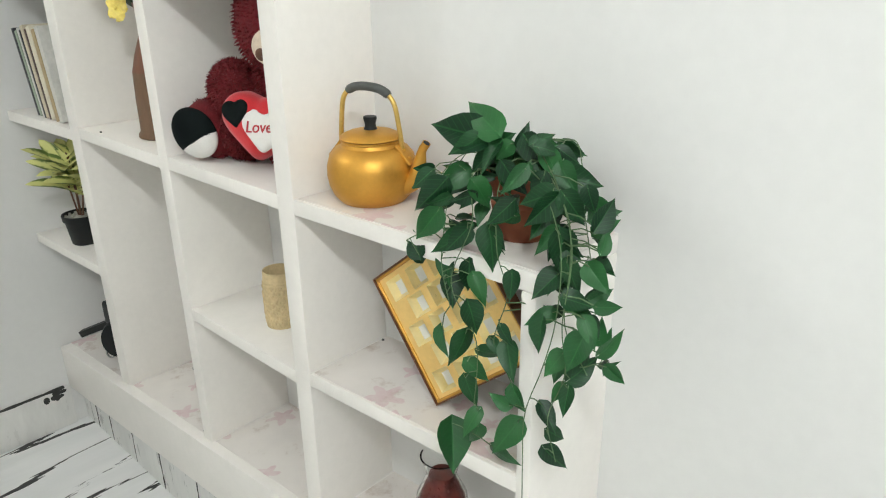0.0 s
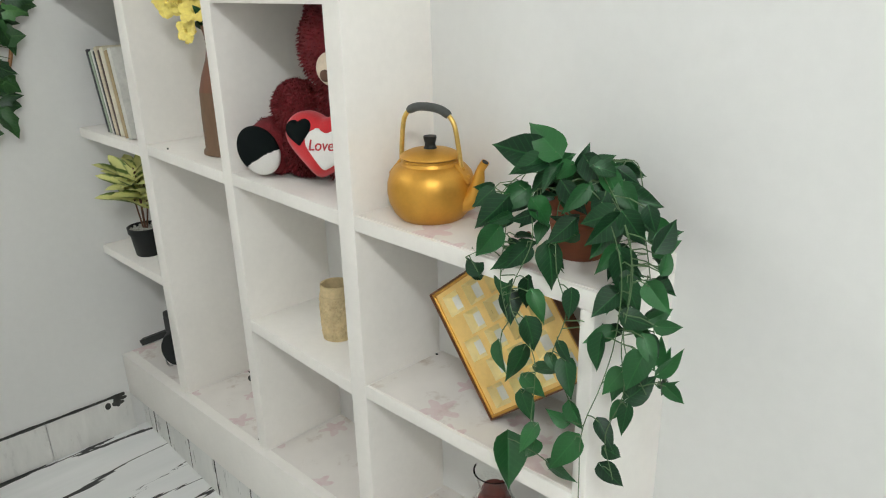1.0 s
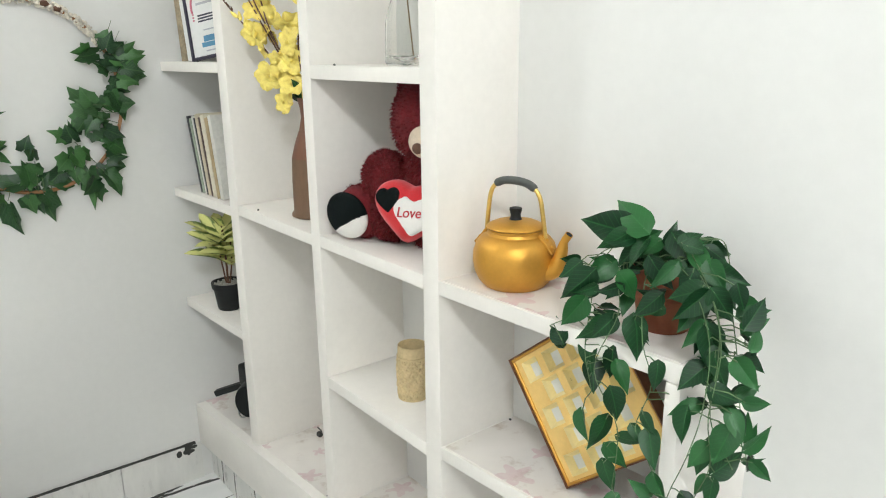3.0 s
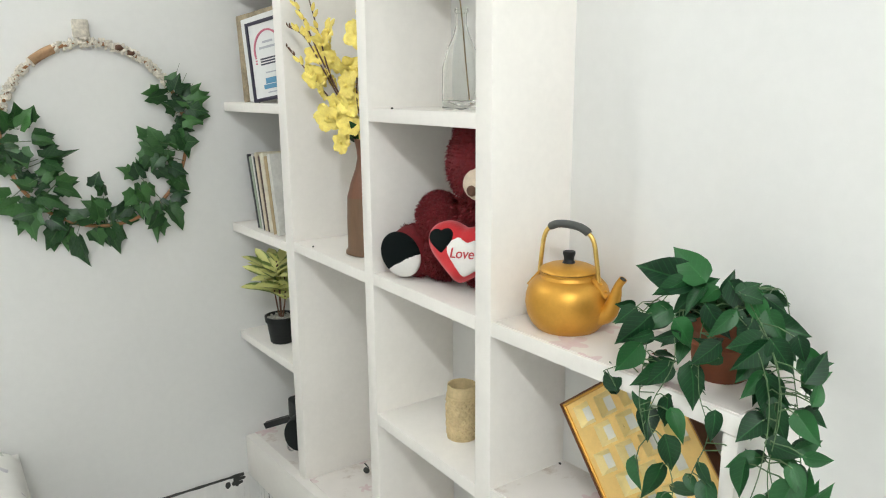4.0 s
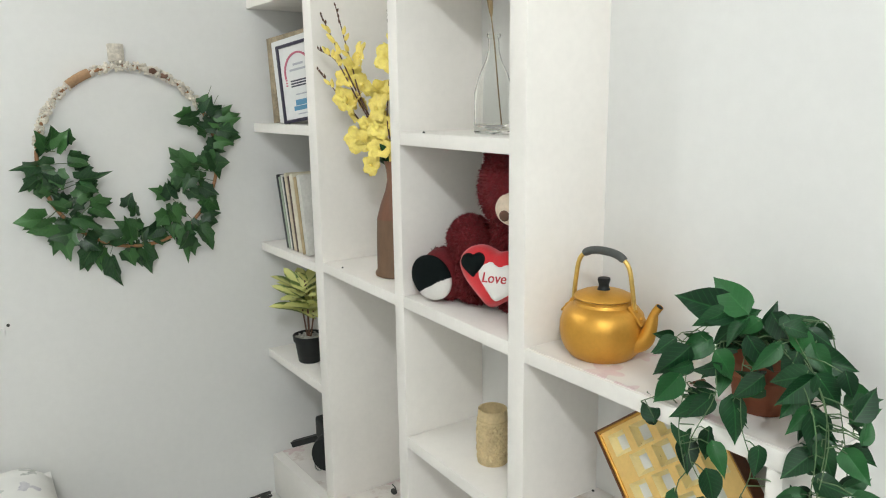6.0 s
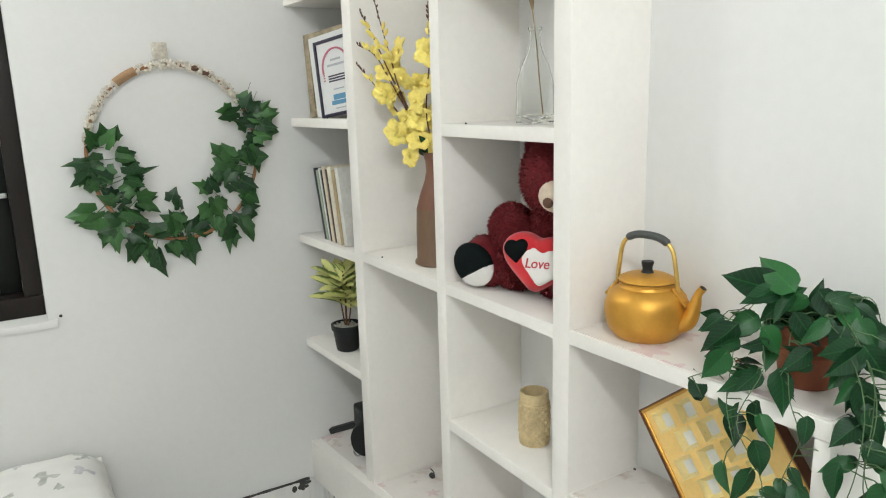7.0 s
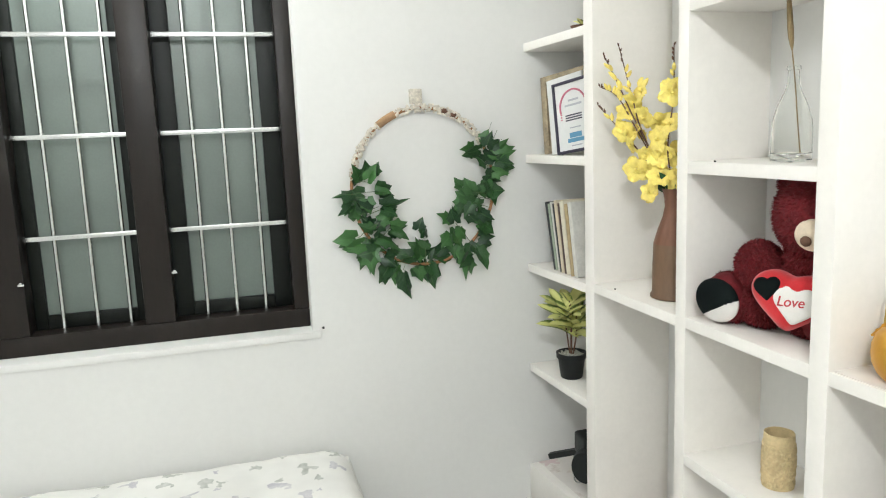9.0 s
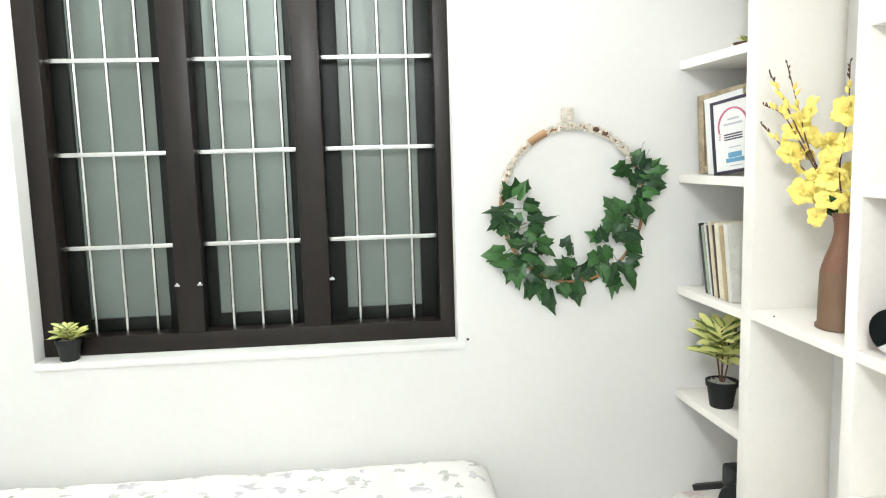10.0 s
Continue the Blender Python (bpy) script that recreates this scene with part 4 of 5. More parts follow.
def plush_bear():
    """One mesh: body, head, arms, legs and soles."""
    bm = bmesh.new()
    r = random.Random(9)
    soft = []
    soft += ball(bm, (0, 0.02, 0.10), (0.100, 0.062, 0.105), detail=5)
    soft += ball(bm, (0.026, 0.0, 0.292), (0.108, 0.078, 0.105), detail=5)
    soft += ball(bm, (0.018, 0.015, 0.195), (0.082, 0.058, 0.060), detail=5)
    for sx in (-1, 1):
        soft += ball(bm, (0.022 + sx * 0.088, 0.02, 0.362), (0.036, 0.024, 0.036), detail=4)
        soft += ball(bm, (sx * 0.125, -0.01, 0.150), (0.058, 0.058, 0.068), pose(0, 0, 0, 0, 20 * sx, 0), detail=5)
    for cx, cy in ((-0.205, -0.035), (0.09, 0.02)):
        soft += ball(bm, (cx, cy, 0.064), (0.064, 0.058, 0.064), detail=5)
        soft += ball(bm, (cx * 0.62, 0.0, 0.062), (0.075, 0.055, 0.060), detail=5)
    bm.normal_update()
    fuzz(bm, list(bm.verts), 0.0095, 0, r, 0.97, ((-0.200, -0.040), (0.095, 0.015)))
    for cx, cy in ((-0.205, -0.082), (0.09, -0.03)):
        turn = pose(0, 0, 0, 8, 0, 14)
        c = Vector((cx + 0.010, cy, 0.063))
        vs = ball(bm, c, (0.059, 0.024, 0.058), turn, 1, detail=5)
        for f in {f for v in vs for f in v.link_faces}:
            q = f.calc_center_median() - c
            f.material_index = 4 if q.z < -0.024 + 0.55 * q.x else 1
    ball(bm, (0.070, -0.066, 0.258), (0.044, 0.032, 0.036), Matrix(), 2, detail=4)
    ball(bm, (0.077, -0.099, 0.248), (0.014, 0.008, 0.012), Matrix(), 3, detail=2)
    ob = new("teddy_bear", mesh_of(bm, "teddy_bear", [PLUSH, FELT, CREAM, BUD, WHITE_FELT]))
    ob.matrix_basis = pose(-1.252, 1.015, Z_MID + 0.002, 0, 0, 6)
    return tagged(ob, "dark red plush teddy bear with black and white soles", "soft toy")


plush_bear()


def heart_shape(bm, w, h, thick, m, mat=0, n=48):
    """A puffed heart about w wide and h high."""
    def outline(a):
        x = 16 * math.sin(a) ** 3
        y = 13 * math.cos(a) - 5 * math.cos(2 * a) - 2 * math.cos(3 * a) - math.cos(4 * a)
        return (0.58 * x + 6.6 * math.sin(a)) / 32 * w, (0.56 * (y + 2.5) + 6.4 * math.cos(a)) / 29 * h
    rows = []
    for s, z in ((1.0, 0.0), (0.97, 0.35), (0.88, 0.68), (0.7, 0.9), (0.4, 0.99)):
        rows.append([bm.verts.new(m @ Vector((outline(6.28318 * i / n)[0] * s, outline(6.28318 * i / n)[1] * s, z * thick))) for i in range(n)])
    c = bm.verts.new(m @ Vector((0, 0, thick)))
    for a, b in zip(rows, rows[1:]):
        for i in range(n):
            f = bm.faces.new((a[i], a[(i + 1) % n], b[(i + 1) % n], b[i]))
            f.material_index = mat
    for i in range(n):
        bm.faces.new((rows[-1][i], rows[-1][(i + 1) % n], c)).material_index = mat
    return bm


def heart_cushion():
    h = thing("heart_cushion", pose(-1.236, 0.960, Z_MID + 0.104) @ pose(0, 0, 0, 76, 0, 22) @ pose(0, 0, 0, 0, 0, -3), "red heart cushion with white patch reading love", "cushion")
    bm = heart_shape(bmesh.new(), 0.196, 0.146, 0.036, Matrix())
    heart_shape(bm, 0.196, 0.146, -0.024, Matrix())
    bmesh.ops.recalc_face_normals(bm, faces=bm.faces)
    part("cover", bm, RED, h, "red velour")
    patch = part("patch", heart_shape(bmesh.new(), 0.122, 0.094, 0.0125, Matrix.Translation((0.022, -0.008, 0.0262))), WHITE_FELT, h, "white felt heart")
    bm = bmesh.new()
    heart_shape(bm, 0.066, 0.060, 0.012, Matrix.Translation((-0.046, 0.016, 0.030)) @ pose(0, 0, 0, 0, 0, 12))
    part("paw", bm, FELT, h, "black paw pad")
    cu = bpy.data.curves.new("lettering", "FONT")
    cu.body, cu.size, cu.extrude, cu.align_x, cu.shear = "Love", 0.032, 0.0012, "CENTER", 0.15
    cu.offset = 0.0002
    cu.materials.append(RED_INK)
    ob = new("lettering", cu)
    ob.parent, ob.matrix_basis = patch, pose(0.016, -0.016, 0.0384, 0, 0, 6)
    ob["label"] = "red stitched word Love"
    return h


heart_cushion()


def glass_bottle():
    b = thing("glass_bottle", pose(-1.289, 0.99, Z_UP + 0.001), "clear glass bottle holding one dried stem", "bottle")
    out = ((0.040, 0.0), (0.044, 0.004), (0.044, 0.020), (0.0425, 0.090), (0.033, 0.125), (0.018, 0.158), (0.0125, 0.178), (0.0122, 0.204), (0.015, 0.206), (0.015, 0.213), (0.012, 0.215))
    inn = tuple((r - 0.0016, z) for r, z in out[::-1] if 0.004 < z < 0.214) + ((0.0, 0.005),)
    part("glass", turned(((0, 0),) + out + inn, steps=40), GLASS, b)
    line = glide(((0.022, 0.006, 0.012), (0.013, 0.002, 0.10), (0.003, 0.0, 0.19), (-0.006, -0.006, 0.28), (-0.014, -0.010, 0.385)), 24)
    part("stem", tube(bmesh.new(), line, 0.0015, 6), STRAW, b)
    part("seed_head", tube(bmesh.new(), glide((line[16], line[19], line[22], line[24]), 12), [0.002, 0.0045, 0.006, 0.0065, 0.007, 0.0065, 0.0065, 0.006, 0.0055, 0.005, 0.004, 0.003, 0.001], 9), STRAW, b, "brown seed head")
    return b


glass_bottle()


# ---- flower vase ----
def blossom_mesh():
    bm = bmesh.new()
    for k in range(5):
        a = radians(72 * k)
        turn = Matrix.Rotation(a, 4, "Z")
        lines = []
        for i in range(6):
            s = i / 5
            w = 0.36 * math.sin(math.pi * min(1, s * 0.86 + 0.08)) ** 0.8
            lines.append([bm.verts.new(turn @ Vector((0.04 + s * 0.72, w * q, 0.22 * s * (1 - 0.75 * s) + 0.07 * math.sin(5 * q + 6 * s + 2 * k)))) for q in (-1, -0.4, 0.4, 1)])
        for p, q in zip(lines, lines[1:]):
            for i in range(3):
                bm.faces.new((p[i], p[i + 1], q[i + 1], q[i]))
    ball(bm, (0, 0, 0.14), (0.1, 0.1, 0.14), detail=2)
    return mesh_of(bm, "blossom", YELLOW)


def bud_mesh(material):
    return mesh_of(lathe(bmesh.new(), ((0, 0), (0.16, 0.12), (0.22, 0.4), (0.16, 0.75), (0.05, 0.97), (0, 1.0)), 9), "bud", material)


def flower_vase():
    at = Vector((-1.762, 1.008, Z_MID - 0.004))
    v = thing("flower_vase", Matrix.Translation(at), "slim reddish-brown vase holding yellow artificial orchid sprays", "vase")
    out = ((0.064, 0.0), (0.070, 0.003), (0.070, 0.010), (0.064, 0.018), (0.0635, 0.10), (0.061, 0.165), (0.050, 0.205), (0.035, 0.245), (0.029, 0.275), (0.031, 0.30), (0.0365, 0.325), (0.037, 0.328))
    bm = turned(((0, 0),) + out + ((0.033, 0.326), (0.027, 0.29), (0.0, 0.27)), steps=44)
    for f in bm.faces:
        f.material_index = 1 if f.calc_center_median().z < 0.17 else 0
    part("vase", bm, [VASE, VASE_LOW], v)
    blossom, yellow_bud, brown_bud = blossom_mesh(), bud_mesh(YELLOW), bud_mesh(BUD)
    r = random.Random(21)
    mouth = Vector((0, 0, 0.30))
    sprays = (((-0.093, -0.073, 0.521), (-0.155, -0.099, 0.643), (-0.207, -0.119, 0.734)), ((-0.071, -0.064, 0.489), (-0.106, -0.08, 0.601), (-0.148, -0.1, 0.752)), ((-0.089, -0.069, 0.441), (-0.148, -0.091, 0.499), (-0.237, -0.123, 0.584)), ((0.009, -0.032, 0.44), (0.028, -0.028, 0.593), (0.031, -0.03, 0.733)), ((-0.094, -0.073, 0.505), (-0.159, -0.099, 0.604), (-0.227, -0.122, 0.64)))
    for n, pts in enumerate(sprays):
        line = glide([mouth] + [Vector(q) for q in pts], 30)
        part("stem", tube(bmesh.new(), line, [0.0026 - 0.0012 * i / 30 for i in range(31)], 6), BUD, v, "brown stem")
        if n < 5:
            for i in range(17, 31):
                q = line[i]
                s = (i - 17) / 13
                d = Vector((r.uniform(-1, 1), r.uniform(-1, 0.3), 0.9)).normalized()
                if s < 0.72:
                    if i % 3 != 2:
                        size = 0.034 * (1 - 0.35 * s)
                        part("bud", yellow_bud, None, v, m=leaf_pose(q, d.cross(Vector((0.3, 0.8, 0.1))), d, size))
                else:
                    part("bud", brown_bud, None, v, "brown closed bud", m=leaf_pose(q, d.cross(Vector((0.3, 0.8, 0.1))), d + Vector((0, 0, 0.8)), 0.021 * (1.25 - 0.7 * s)))
    # middles of the open blossoms, in millimetres from the foot of the vase
    blooms = ((-120, -80, 449), (-69, -61, 433), (-96, -73, 489), (-18, -43, 464), (-52, -54, 401), (14, -32, 518), (-23, -47, 527), (-75, -69, 607), (-132, -87, 554), (-78, -62, 358), (-15, -39, 369), (14, -28, 361), (-63, -56, 327), (-92, -68, 392), (-108, -80, 585), (-61, -61, 536), (17, -28, 424), (-17, -41, 417), (29, -28, 608), (-147, -91, 507))
    for x, y, z in blooms:
        for n in range(1 if (x + z) % 3 else 2):
            c = Vector((x, y + 24 * n, z)) / 1000 + Vector((r.uniform(-0.010, 0.010), r.uniform(-0.008, 0.008), r.uniform(-0.012, 0.012)))
            face = Vector((0.45, -0.8, 0.05)) + Vector((r.uniform(-0.8, 0.8), r.uniform(-0.3, 0.3), r.uniform(-0.7, 0.5)))
            part("blossom", blossom, None, v, m=leaf_pose(c, Vector((r.uniform(-1, 1), 0.2, r.uniform(-1, 1))), face, r.uniform(0.042, 0.058)))
    green = leaf_mesh("leaf", lance, LEAF, 0.3, 0.15)
    for d in ((-0.5, -0.4, 0.6), (0.1, -0.6, 0.75), (-0.8, -0.3, 0.35), (0.5, -0.3, 0.7)):
        part("leaf", green, None, v, "dark green leaf", m=leaf_pose(Vector((0, 0, 0.31)), d, (0.2, -0.5, 0.6), 0.085))
    return v


flower_vase()


# ---- narrow bay by the wreath wall ----
def picture_frames():
    old = thing("picture_frame", pose(-2.492, 0.922, Z_UP + 0.004, -2, -6, 16), "distressed wooden picture frame leaning behind another", "picture frame")
    w, h = 0.26, 0.292
    for lo, hi in (((0, 0, 0), (0.03, 0.018, h)), ((w - 0.03, 0, 0), (w, 0.018, h)), ((0.03, 0, 0), (w - 0.03, 0.018, 0.03)), ((0.03, 0, h - 0.03), (w - 0.03, 0.018, h))):
        part("frame_bar", boxed(lo, hi, 0.003), OLD_FRAME, old)
    part("backing", boxed((0.028, 0.008, 0.028), (w - 0.028, 0.014, h - 0.028)), OLD_FRAME, old)
    card = thing("framed_card", pose(-2.39, 0.908, Z_UP + 0.004, -2, -8, 18), "white card standing between two picture frames", "card")
    part("sheet", boxed((0, 0, 0), (0.18, 0.010, 0.272), 0.001, 1), PAPER, card)
    fr = thing("certificate_frame", pose(-2.318, 0.894, Z_UP + 0.004, -2, -8, 20), "certificate in a dark blue frame with pink arch", "picture frame")
    w, h = 0.2, 0.254
    b = 0.010
    for lo, hi in (((0, 0, 0), (b, 0.014, h)), ((w - b, 0, 0), (w, 0.014, h)), ((b, 0, 0), (w - b, 0.014, b)), ((b, 0, h - b), (w - b, 0.014, h))):
        part("frame_bar", boxed(lo, hi, 0.002), NAVY, fr)
    sheet = part("certificate", boxed((b - 0.001, 0.006, b - 0.001), (w - b + 0.001, 0.011, h - b + 0.001)), PAPER, fr, "white printed certificate", smooth=False)
    def bar(x0, z0, x1, z1, mt, name="print_bar"):
        part(name, boxed((x0, 0.0052, z0), (x1, 0.0062, z1)), mt, sheet, smooth=False)
    arc = [Vector((0.092 + 0.062 * math.cos(a), 0.0058, 0.158 + 0.062 * math.sin(a))) for a in [math.pi * (1.08 - 1.16 * i / 24) for i in range(25)]]
    part("arch", tube(bmesh.new(), arc, 0.0042, 4), PINK_INK, sheet, "pink printed arch")
    for x0, x1, z in ((0.070, 0.118, 0.180), (0.052, 0.132, 0.163)):
        bar(x0, z, x1, z + 0.007, GREY_INK)
    for k in range(3):
        bar(0.028, 0.118 + 0.009 * k, 0.036, 0.123 + 0.009 * k, PINK_INK)
        bar(0.052, 0.112 + 0.0085 * k, 0.130, 0.117 + 0.0085 * k, DARK_INK)
    bar(0.065, 0.052, 0.122, 0.070, BLUE_INK, "blue_emblem")
    bar(0.054, 0.036, 0.132, 0.050, BLUE_INK, "blue_emblem")
    for k, z in enumerate((0.022, 0.085)):
        bar(0.07, z, 0.12, z + 0.004, GREY_INK)


picture_frames()


def books():
    r = random.Random(2)
    x = -2.385
    z0 = Z_MID - 0.016
    specs = ((0.012, 0.262, 0, 0.150), (0.018, 0.255, 2, 0.145), (0.010, 0.264, 3, 0.15), (0.008, 0.258, 0, 0.155), (0.022, 0.270, 1, 0.150), (0.010, 0.262, 5, 0.15), (0.030, 0.268, 6, 0.155), (0.022, 0.262, 4, 0.15), (0.026, 0.27, 3, 0.15))
    words = ("black", "cream", "sage green", "white", "tan", "dark brown", "ivory")
    lean = 16.0
    for thick, tall, c, deep in specs:
        b = thing("book", pose(x, 0.905, z0, 0, -lean, 0), words[c] + " book leaning among others on the shelf", "book", "books on the narrow shelf")
        part("cover", boxed((0, 0, 0), (0.0018, deep, tall), 0.0005, 1), COVERS[c], b, smooth=False)
        part("cover", boxed((thick - 0.0018, 0, 0), (thick, deep, tall), 0.0005, 1), COVERS[c], b, smooth=False)
        part("spine", boxed((0.0018, 0, 0), (thick - 0.0018, 0.0016, tall), 0.0004, 1), COVERS[c], b, smooth=False)
        part("pages", boxed((0.0022, 0.002, 0.003), (thick - 0.0022, deep - 0.004, tall - 0.003)), PAPER, b, smooth=False)
        x += thick / math.cos(radians(lean)) + 0.0045
        lean -= 0.6


books()

LANCE = leaf_mesh("leaf", lambda s: 0.19 * math.sin(math.pi * min(1, 0.04 + s * 0.96)) ** 0.7 if s < 1 else 0, VARIEGATED, 0.3, 0.25)


def small_plant(m, label, scale, leaves, height, seed, spread=0.055):
    p = thing("potted_plant", m @ Matrix.Diagonal((scale, scale, scale, 1)), label, "plant")
    pot = part("pot", turned(((0, 0), (0.034, 0), (0.037, 0.003), (0.046, 0.070), (0.0505, 0.071), (0.052, 0.088), (0.048, 0.089), (0.046, 0.076), (0, 0.074)), steps=36), BLACK, p, "black plastic pot")
    r = random.Random(seed)
    bm = turned(((0, 0.082), (0.03, 0.081), (0.0465, 0.077)), steps=24)
    for _ in range(60):
        a, q = r.uniform(0, 6.28), 0.044 * math.sqrt(r.random())
        ball(bm, (q * math.cos(a), q * math.sin(a), 0.082), (0.004, 0.004, 0.003), detail=1)
    part("gravel", bm, GRAVEL, pot)["kind"] = "stuff"
    for n, (dx, dy, top) in enumerate(((0.0, 0.0, height), (0.018, 0.006, height * 0.8), (-0.014, -0.008, height * 0.9))):
        line = glide(((dx * 0.3, dy * 0.3, 0.078), (dx, dy, 0.078 + (top - 0.078) * 0.5), (dx * 1.5 - 0.006, dy, top)), 12)
        part("stem", tube(bmesh.new(), line, 0.0035 if n == 0 else 0.0026, 7), BUD, p)
        count = leaves // 3
        for i in range(count):
            s = 0.5 + 0.5 * (i + 0.5) / count
            q = line[int(s * 12)]
            a = 2.4 * i + n
            d = Vector((math.cos(a), math.sin(a), 0.30 + 1.56 * (s - 0.5) + r.uniform(-0.25, 0.25)))
            part("leaf", LANCE, None, p, m=leaf_pose(q, d, (0.25, -0.45, 1.0), r.uniform(0.8, 1.2) * spread * 1.4))
    return p


small_plant(pose(-2.338, 0.950, Z_MUG - 0.044, 0, 0, 20), "yellow-green variegated artificial plant in a black pot", 1.12, 36, 0.280, 3, 0.074)
small_plant(pose(XW - 0.034, -1.43, WIN_Z0 + 0.006, 0, 0, 60), "small yellow-green plant in a dark pot on the sill", 0.9, 42, 0.125, 8, 0.042)


def black_device():
    d = thing("hand_blower", pose(-2.285, 0.975, base_top(-2.285) + 0.003) @ Matrix.Diagonal((1.0, 1.0, 1.14, 1)), "black plastic hand tool with a short bar handle", "tool")
    bm = bmesh.new()
    lathe(bm, ((0, -0.05), (0.05, -0.05), (0.062, -0.035), (0.066, 0.0), (0.058, 0.05), (0.05, 0.07), (0.0, 0.072)), 28, Matrix.Translation((0.04, 0.01, 0.078)) @ pose(0, 0, 0, 84, 0, 35))
    box(bm, (-0.035, -0.028, 0.10), (0.055, 0.035, 0.175), 0.012, 3)
    part("body", bm, BLACK, d)
    line = [Vector((-0.03, -0.005, 0.100)), Vector((-0.1075, -0.0325, 0.065)), Vector((-0.185, -0.06, 0.030))]
    part("handle", tube(bmesh.new(), line, 0.014, 4), BLACK, d)
    bm = lathe(bmesh.new(), ((0.013, -0.002), (0.017, -0.002), (0.017, 0.002), (0.013, 0.002)), 24, Matrix.Translation((0.06, -0.06, 0.045)) @ pose(0, 0, 0, 80, 0, 40), close=True)
    part("ring", bm, STEEL, d, "pale metal ring")


black_device()


def top_ornament():
    o = thing("ornament", pose(-2.195, 0.935, Z_TOP + 0.022), "small dark dish with a green sprig on the top shelf", "ornament")
    part("dish", turned(((0, 0), (0.03, 0), (0.042, 0.012), (0.039, 0.013), (0.028, 0.004), (0, 0.004)), steps=28), BUD, o)
    for k in range(5):
        a = 1.3 * k
        part("leaf", LANCE, None, o, m=leaf_pose(Vector((0.015, 0, 0.006)), (math.cos(a), math.sin(a), 0.9), (0.1, -0.3, 1), 0.05))


top_ornament()


def scrap():
    s = thing("metal_scrap", pose(-1.945, 1.066, base_top(-1.945) + 0.002), "small dark scrap of bent wire", "scrap")
    bm = bmesh.new()
    tube(bm, glide(((-0.02, 0, 0.004), (0.0, 0.004, 0.012), (0.012, 0, 0.028), (-0.004, -0.004, 0.036)), 14), 0.002, 6)
    ball(bm, (0.0, 0.0, 0.010), (0.014, 0.010, 0.010), detail=2)
    part("wire", bm, GROUT, s)


scrap()

# ---- wreath on the wall ----
IVY_LEAF = (lobed_leaf("leaf", IVY, (0.24, 0.46, 0.42, 0.60, 0.50, 0.60, 0.84, 0.60, 0.50, 0.62, 0.42, 0.46, 0.24), 0.20),
            lobed_leaf("leaf", IVY, (0.22, 0.44, 0.36, 0.62, 0.46, 0.54, 0.90, 0.58, 0.44, 0.58, 0.40, 0.48, 0.24), -0.14),
            lobed_leaf("leaf", IVY, (0.26, 0.48, 0.45, 0.56, 0.50, 0.62, 0.80, 0.60, 0.52, 0.58, 0.44, 0.44, 0.26), 0.42))


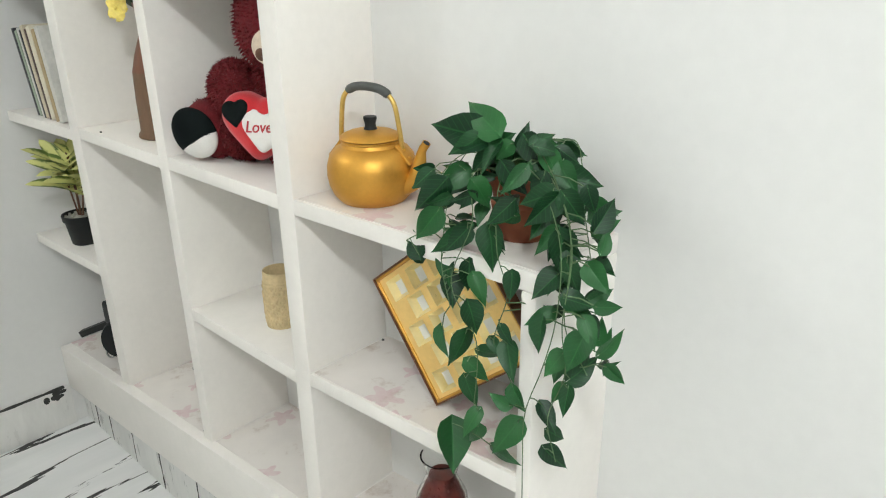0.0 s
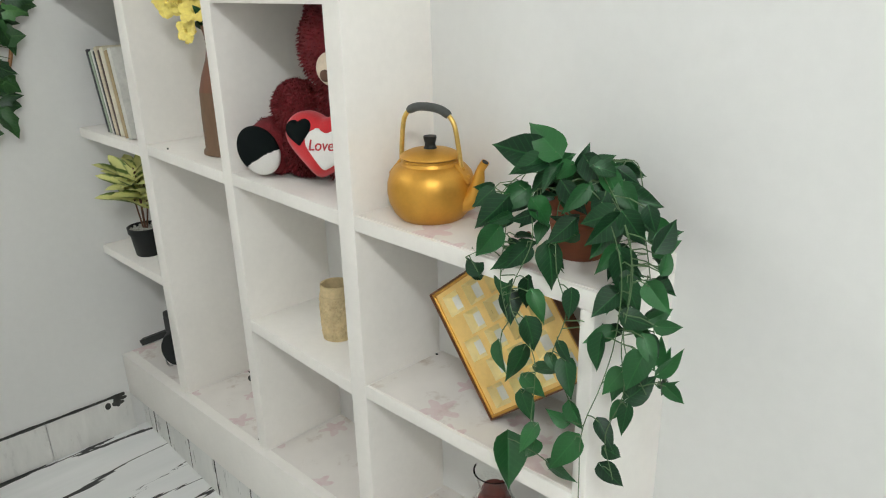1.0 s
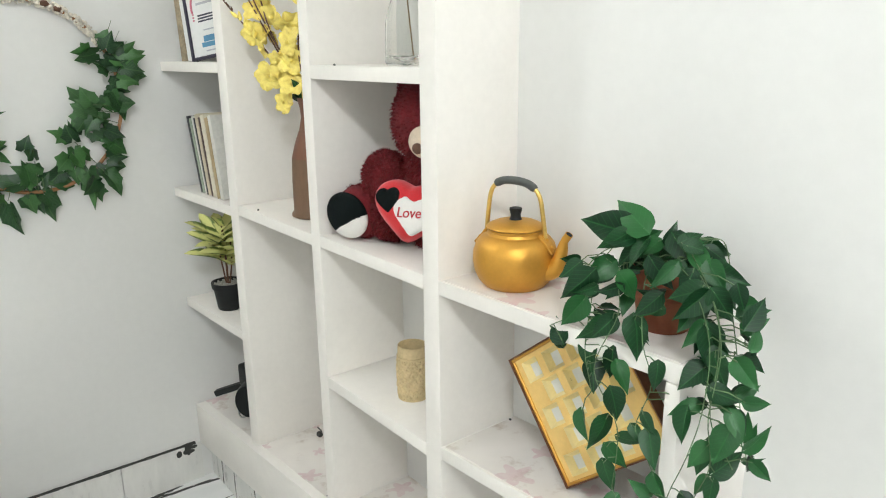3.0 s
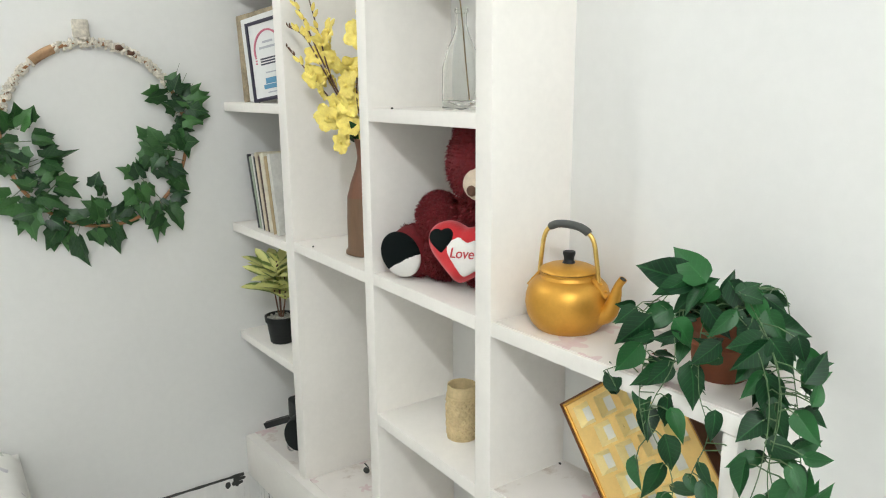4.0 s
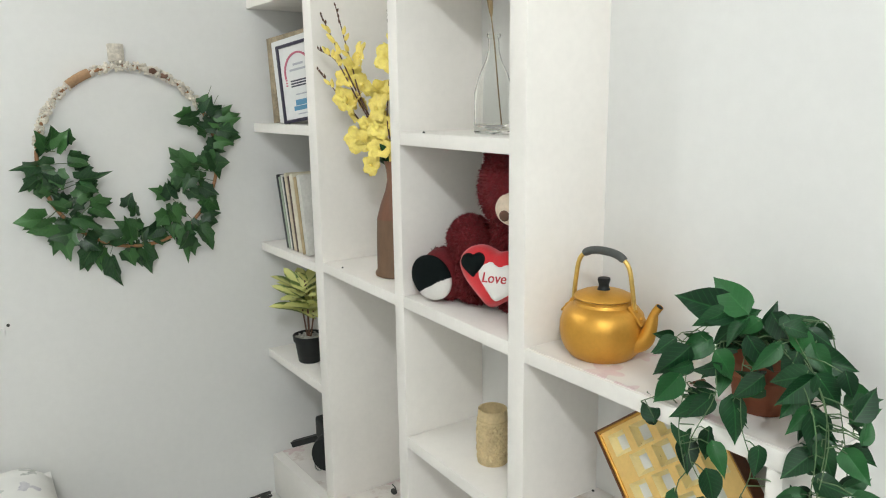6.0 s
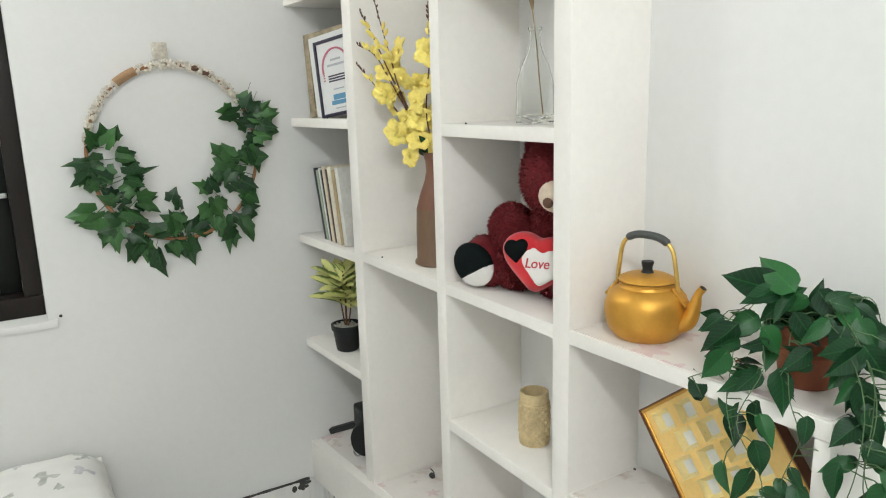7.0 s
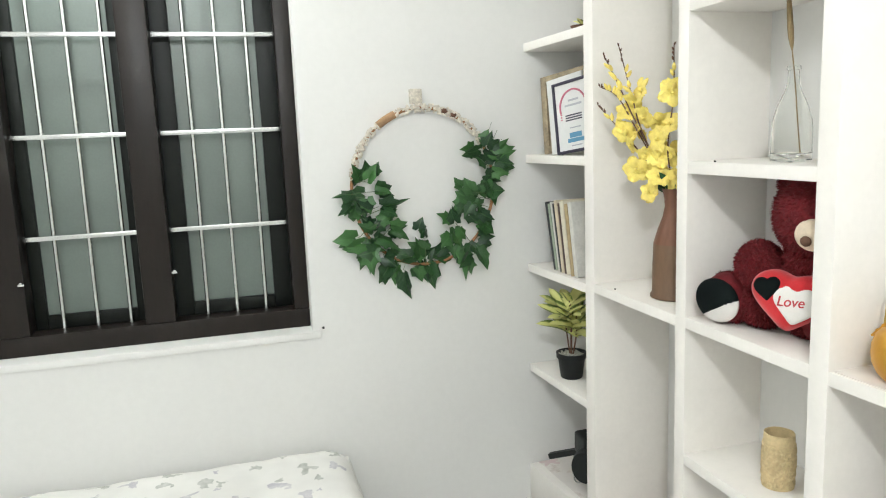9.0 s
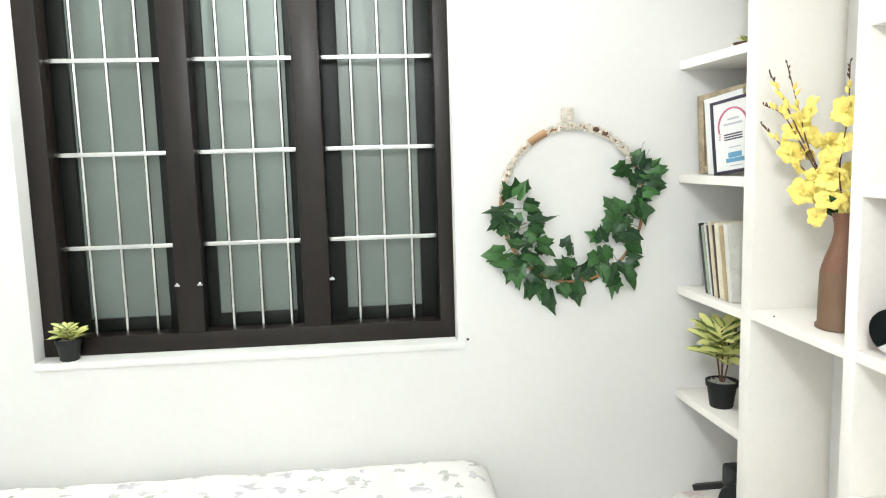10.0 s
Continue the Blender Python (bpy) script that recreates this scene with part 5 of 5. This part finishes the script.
def wreath():
    cy, cz, R, WIDE = 0.449, 1.551, 0.292, 0.94
    at = Vector((XW + 0.018, cy, cz))
    w = thing("wreath", Matrix.Translation(at), "hoop wreath with green ivy leaves and cream cord", "wreath")

    def on(a, r=R, x=0.0):
        return Vector((x, WIDE * r * math.cos(radians(a)), r * math.sin(radians(a))))
    part("hoop", tube(bmesh.new(), [on(360 * i / 96) for i in range(97)], 0.006, 10, cap=False), HOOP, w, "brown rattan hoop")
    r = random.Random(31)
    bm = bmesh.new()
    for i in range(620):
        a = r.uniform(30, 172)
        if 112 < a < 127:
            continue
        c = on(a, R + r.uniform(-0.013, 0.013), 0.006 + r.uniform(-0.010, 0.008))
        s = r.uniform(0.003, 0.0062)
        ball(bm, c, (s, s * 1.3, s), pose(0, 0, 0, r.uniform(0, 180), 0, 0), detail=1)
    part("cord_wrap", bm, BEADS, w, "rough cream cord wrapping")["kind"] = "stuff"
    part("bark_wrap", tube(bmesh.new(), [on(112 + 1.5 * i, R, 0.003) for i in range(11)], 0.0145, 12), BARK, w, "tan bark wrap")
    for a in (72, 64):
        bm = bmesh.new()
        ball(bm, on(a, R, 0.01), (0.010, 0.014, 0.010), detail=2)
        part("knot", bm, BUD, w, "dark knot")
    part("hanger", boxed((-0.017, -0.042, R + 0.014), (0.004, 0.006, R + 0.070), 0.006), TAPE, w, "stained square hanger")

    # base and tip of each leaf on the wall, y and z in millimetres
    left_leaves = ((203, 1585, 179, 1655), (226, 1584, 262, 1653), (183, 1542, 95, 1544), (171, 1508, 137, 1480), (255, 1547, 320, 1543), (266, 1492, 381, 1508), (221, 1531, 231, 1473), (232, 1477, 184, 1512), (273, 1483, 337, 1456), (260, 1435, 313, 1471), (249, 1403, 191, 1426), (299, 1408, 381, 1368), (308, 1412, 360, 1421), (182, 1382, 81, 1380), (205, 1371, 115, 1341), (255, 1384, 343, 1335), (235, 1349, 209, 1251), (250, 1330, 173, 1320), (273, 1308, 315, 1272), (217, 1333, 228, 1243))
    bottom_leaves = ((313, 1285, 249, 1195), (320, 1266, 324, 1185), (352, 1243, 374, 1114), (404, 1294, 318, 1281), (421, 1282, 411, 1369), (442, 1357, 444, 1427), (406, 1255, 420, 1191), (452, 1269, 469, 1149), (442, 1260, 506, 1209), (473, 1305, 549, 1277), (455, 1307, 370, 1345))
    right_leaves = ((543, 1366, 502, 1326), (559, 1410, 531, 1468), (544, 1380, 572, 1334), (590, 1317, 596, 1188), (634, 1308, 682, 1218), (646, 1347, 710, 1353), (603, 1291, 557, 1233), (660, 1405, 720, 1358), (654, 1445, 712, 1409), (648, 1504, 575, 1542), (625, 1525, 588, 1581), (628, 1486, 592, 1436), (688, 1522, 764, 1525), (691, 1561, 726, 1464), (704, 1599, 766, 1592), (689, 1619, 657, 1649), (722, 1637, 800, 1619), (714, 1663, 783, 1719), (737, 1656, 792, 1670), (665, 1685, 596, 1666), (681, 1685, 697, 1728))
    for rows in (left_leaves, bottom_leaves, right_leaves):
        for y0, z0, y1, z1 in rows:
            dy, dz = (y1 - y0) / 1000, (z1 - z0) / 1000
            reach = math.hypot(dy, dz)
            low = rows is bottom_leaves      # these hang behind the hoop
            q = Vector((-0.002 + r.uniform(0, 0.010) if low else 0.010 + r.uniform(0, 0.034), y0 / 1000 - cy, z0 / 1000 - cz))
            t = Vector((r.uniform(-0.05, 0.08 if low else 0.45) * reach, dy, dz))
            face = (1.0, r.uniform(-1.1, 0.9), r.uniform(-0.6, 1.1))
            part("leaf", IVY_LEAF[r.randrange(3)], None, w, m=leaf_pose(q, t, face, max(0.064, reach * 0.92)) @ Matrix.Diagonal((r.uniform(0.8, 1.05) * min(1.0, 0.080 / reach), 1, 1, 1)))
            for n in range(1 if low else 3 if rows is right_leaves and z0 < 1600 else 2):
                c = Vector((-0.006 if low else 0.004 + r.uniform(0, 0.014), q.y + r.gauss(0, 0.020), q.z + r.gauss(0, 0.022)))
                t = Vector((r.uniform(0, 0.4) * reach, dy + r.uniform(-0.05, 0.05), dz + r.uniform(-0.05, 0.03)))
                face = (1.0, r.uniform(-0.9, 0.7), r.uniform(-0.6, 0.9))
                part("leaf", IVY_LEAF[r.randrange(3)], None, w, m=leaf_pose(c, t, face, r.uniform(0.046, 0.062)))
            back = on(math.degrees(math.atan2(q.z, q.y / WIDE)), R, 0.004)
            part("stalk", tube(bmesh.new(), [back, (back + q) / 2 + Vector((0.006, 0, 0)), q], 0.0012, 4), STEM, w)
    for k in range(3):
        a = 20 + 6 * k
        line = [on(a, R + 0.01, 0.015), on(a + 4, R + 0.04, 0.02), on(a + 7, R + 0.075, 0.02)]
        part("twig", tube(bmesh.new(), line, 0.0008, 5), STEM, w)
    return w


wreath()


# ---- bed under the window ----
def bed():
    b = thing("bed", pose(-1.95, -0.95, FLOOR_Z), "bed with a white quilt printed with grey flowers", "bed")
    bm = bmesh.new()
    x0, x1, y0, y1, top = XW + 0.02, -1.35, -2.0, 0.10, 0.614
    nx, ny = 50, 80
    grid = []
    for i in range(nx + 1):
        row = []
        for j in range(ny + 1):
            x, y = x0 + (x1 - x0) * i / nx, y0 + (y1 - y0) * j / ny
            dx, dy = max(0, 0.11 - (x - x0)), max(0, 0.11 - (y1 - y))
            d = min(0.1099, math.hypot(dx, dy))
            z = top - (0.11 - math.sqrt(0.11 ** 2 - d * d)) * 0.7 + 0.008 * noise.noise(Vector((x * 6, y * 6, 0))) + 0.004 * noise.noise(Vector((x * 22, y * 22, 2)))
            row.append(bm.verts.new((x, y, z)))
        grid.append(row)
    for a, c in zip(grid, grid[1:]):
        for j in range(ny):
            bm.faces.new((a[j], c[j], c[j + 1], a[j + 1]))
    edge = [grid[i][ny] for i in range(nx + 1)] + [grid[nx][j] for j in range(ny - 1, -1, -1)] + [grid[i][0] for i in range(nx - 1, -1, -1)] + [grid[0][j] for j in range(1, ny)]
    prev = edge
    for k in range(1, 9):
        ring = []
        for n, v in enumerate(edge):
            wav = 0.012 * k / 8 * math.sin(n * 0.55)
            out = 0.004 * k
            ring.append(bm.verts.new((v.co.x + (out + wav if v.co.x > x1 - 0.01 else 0), v.co.y + (out + wav if v.co.y > y1 - 0.01 else 0), v.co.z - (v.co.z - 0.16) * k / 8)))
        for n in range(len(edge)):
            m2 = (n + 1) % len(edge)
            bm.faces.new((prev[n], prev[m2], ring[m2], ring[n]))
        prev = ring
    bmesh.ops.recalc_face_normals(bm, faces=bm.faces)
    part("quilt", bm, QUILT, b, "white quilt with grey and pink flowers", world_space=True)
    part("mattress", boxed((x0 + 0.08, y0 + 0.06, 0.25), (x1 - 0.06, y1 - 0.10, 0.50), 0.03), WHITE_FELT, b, world_space=True)
    for x in (x0 + 0.08, x1 - 0.08):
        for y in (y0 + 0.1, y1 - 0.12):
            part("leg", boxed((x - 0.03, y - 0.03, FLOOR_Z), (x + 0.03, y + 0.03, 0.26), 0.004), WOOD, b, world_space=True)
    return b


bed()


def wall_nail():
    n = thing("nail", pose(XW, 0.040, 1.052, 0, 90, 0), "small rusty nail in the wall by the sill", "nail")
    part("shank", turned(((0, -0.004), (0.0022, -0.004), (0.0022, 0.006), (0.005, 0.007), (0.005, 0.009), (0, 0.010)), steps=10), GROUT, n)


wall_nail()
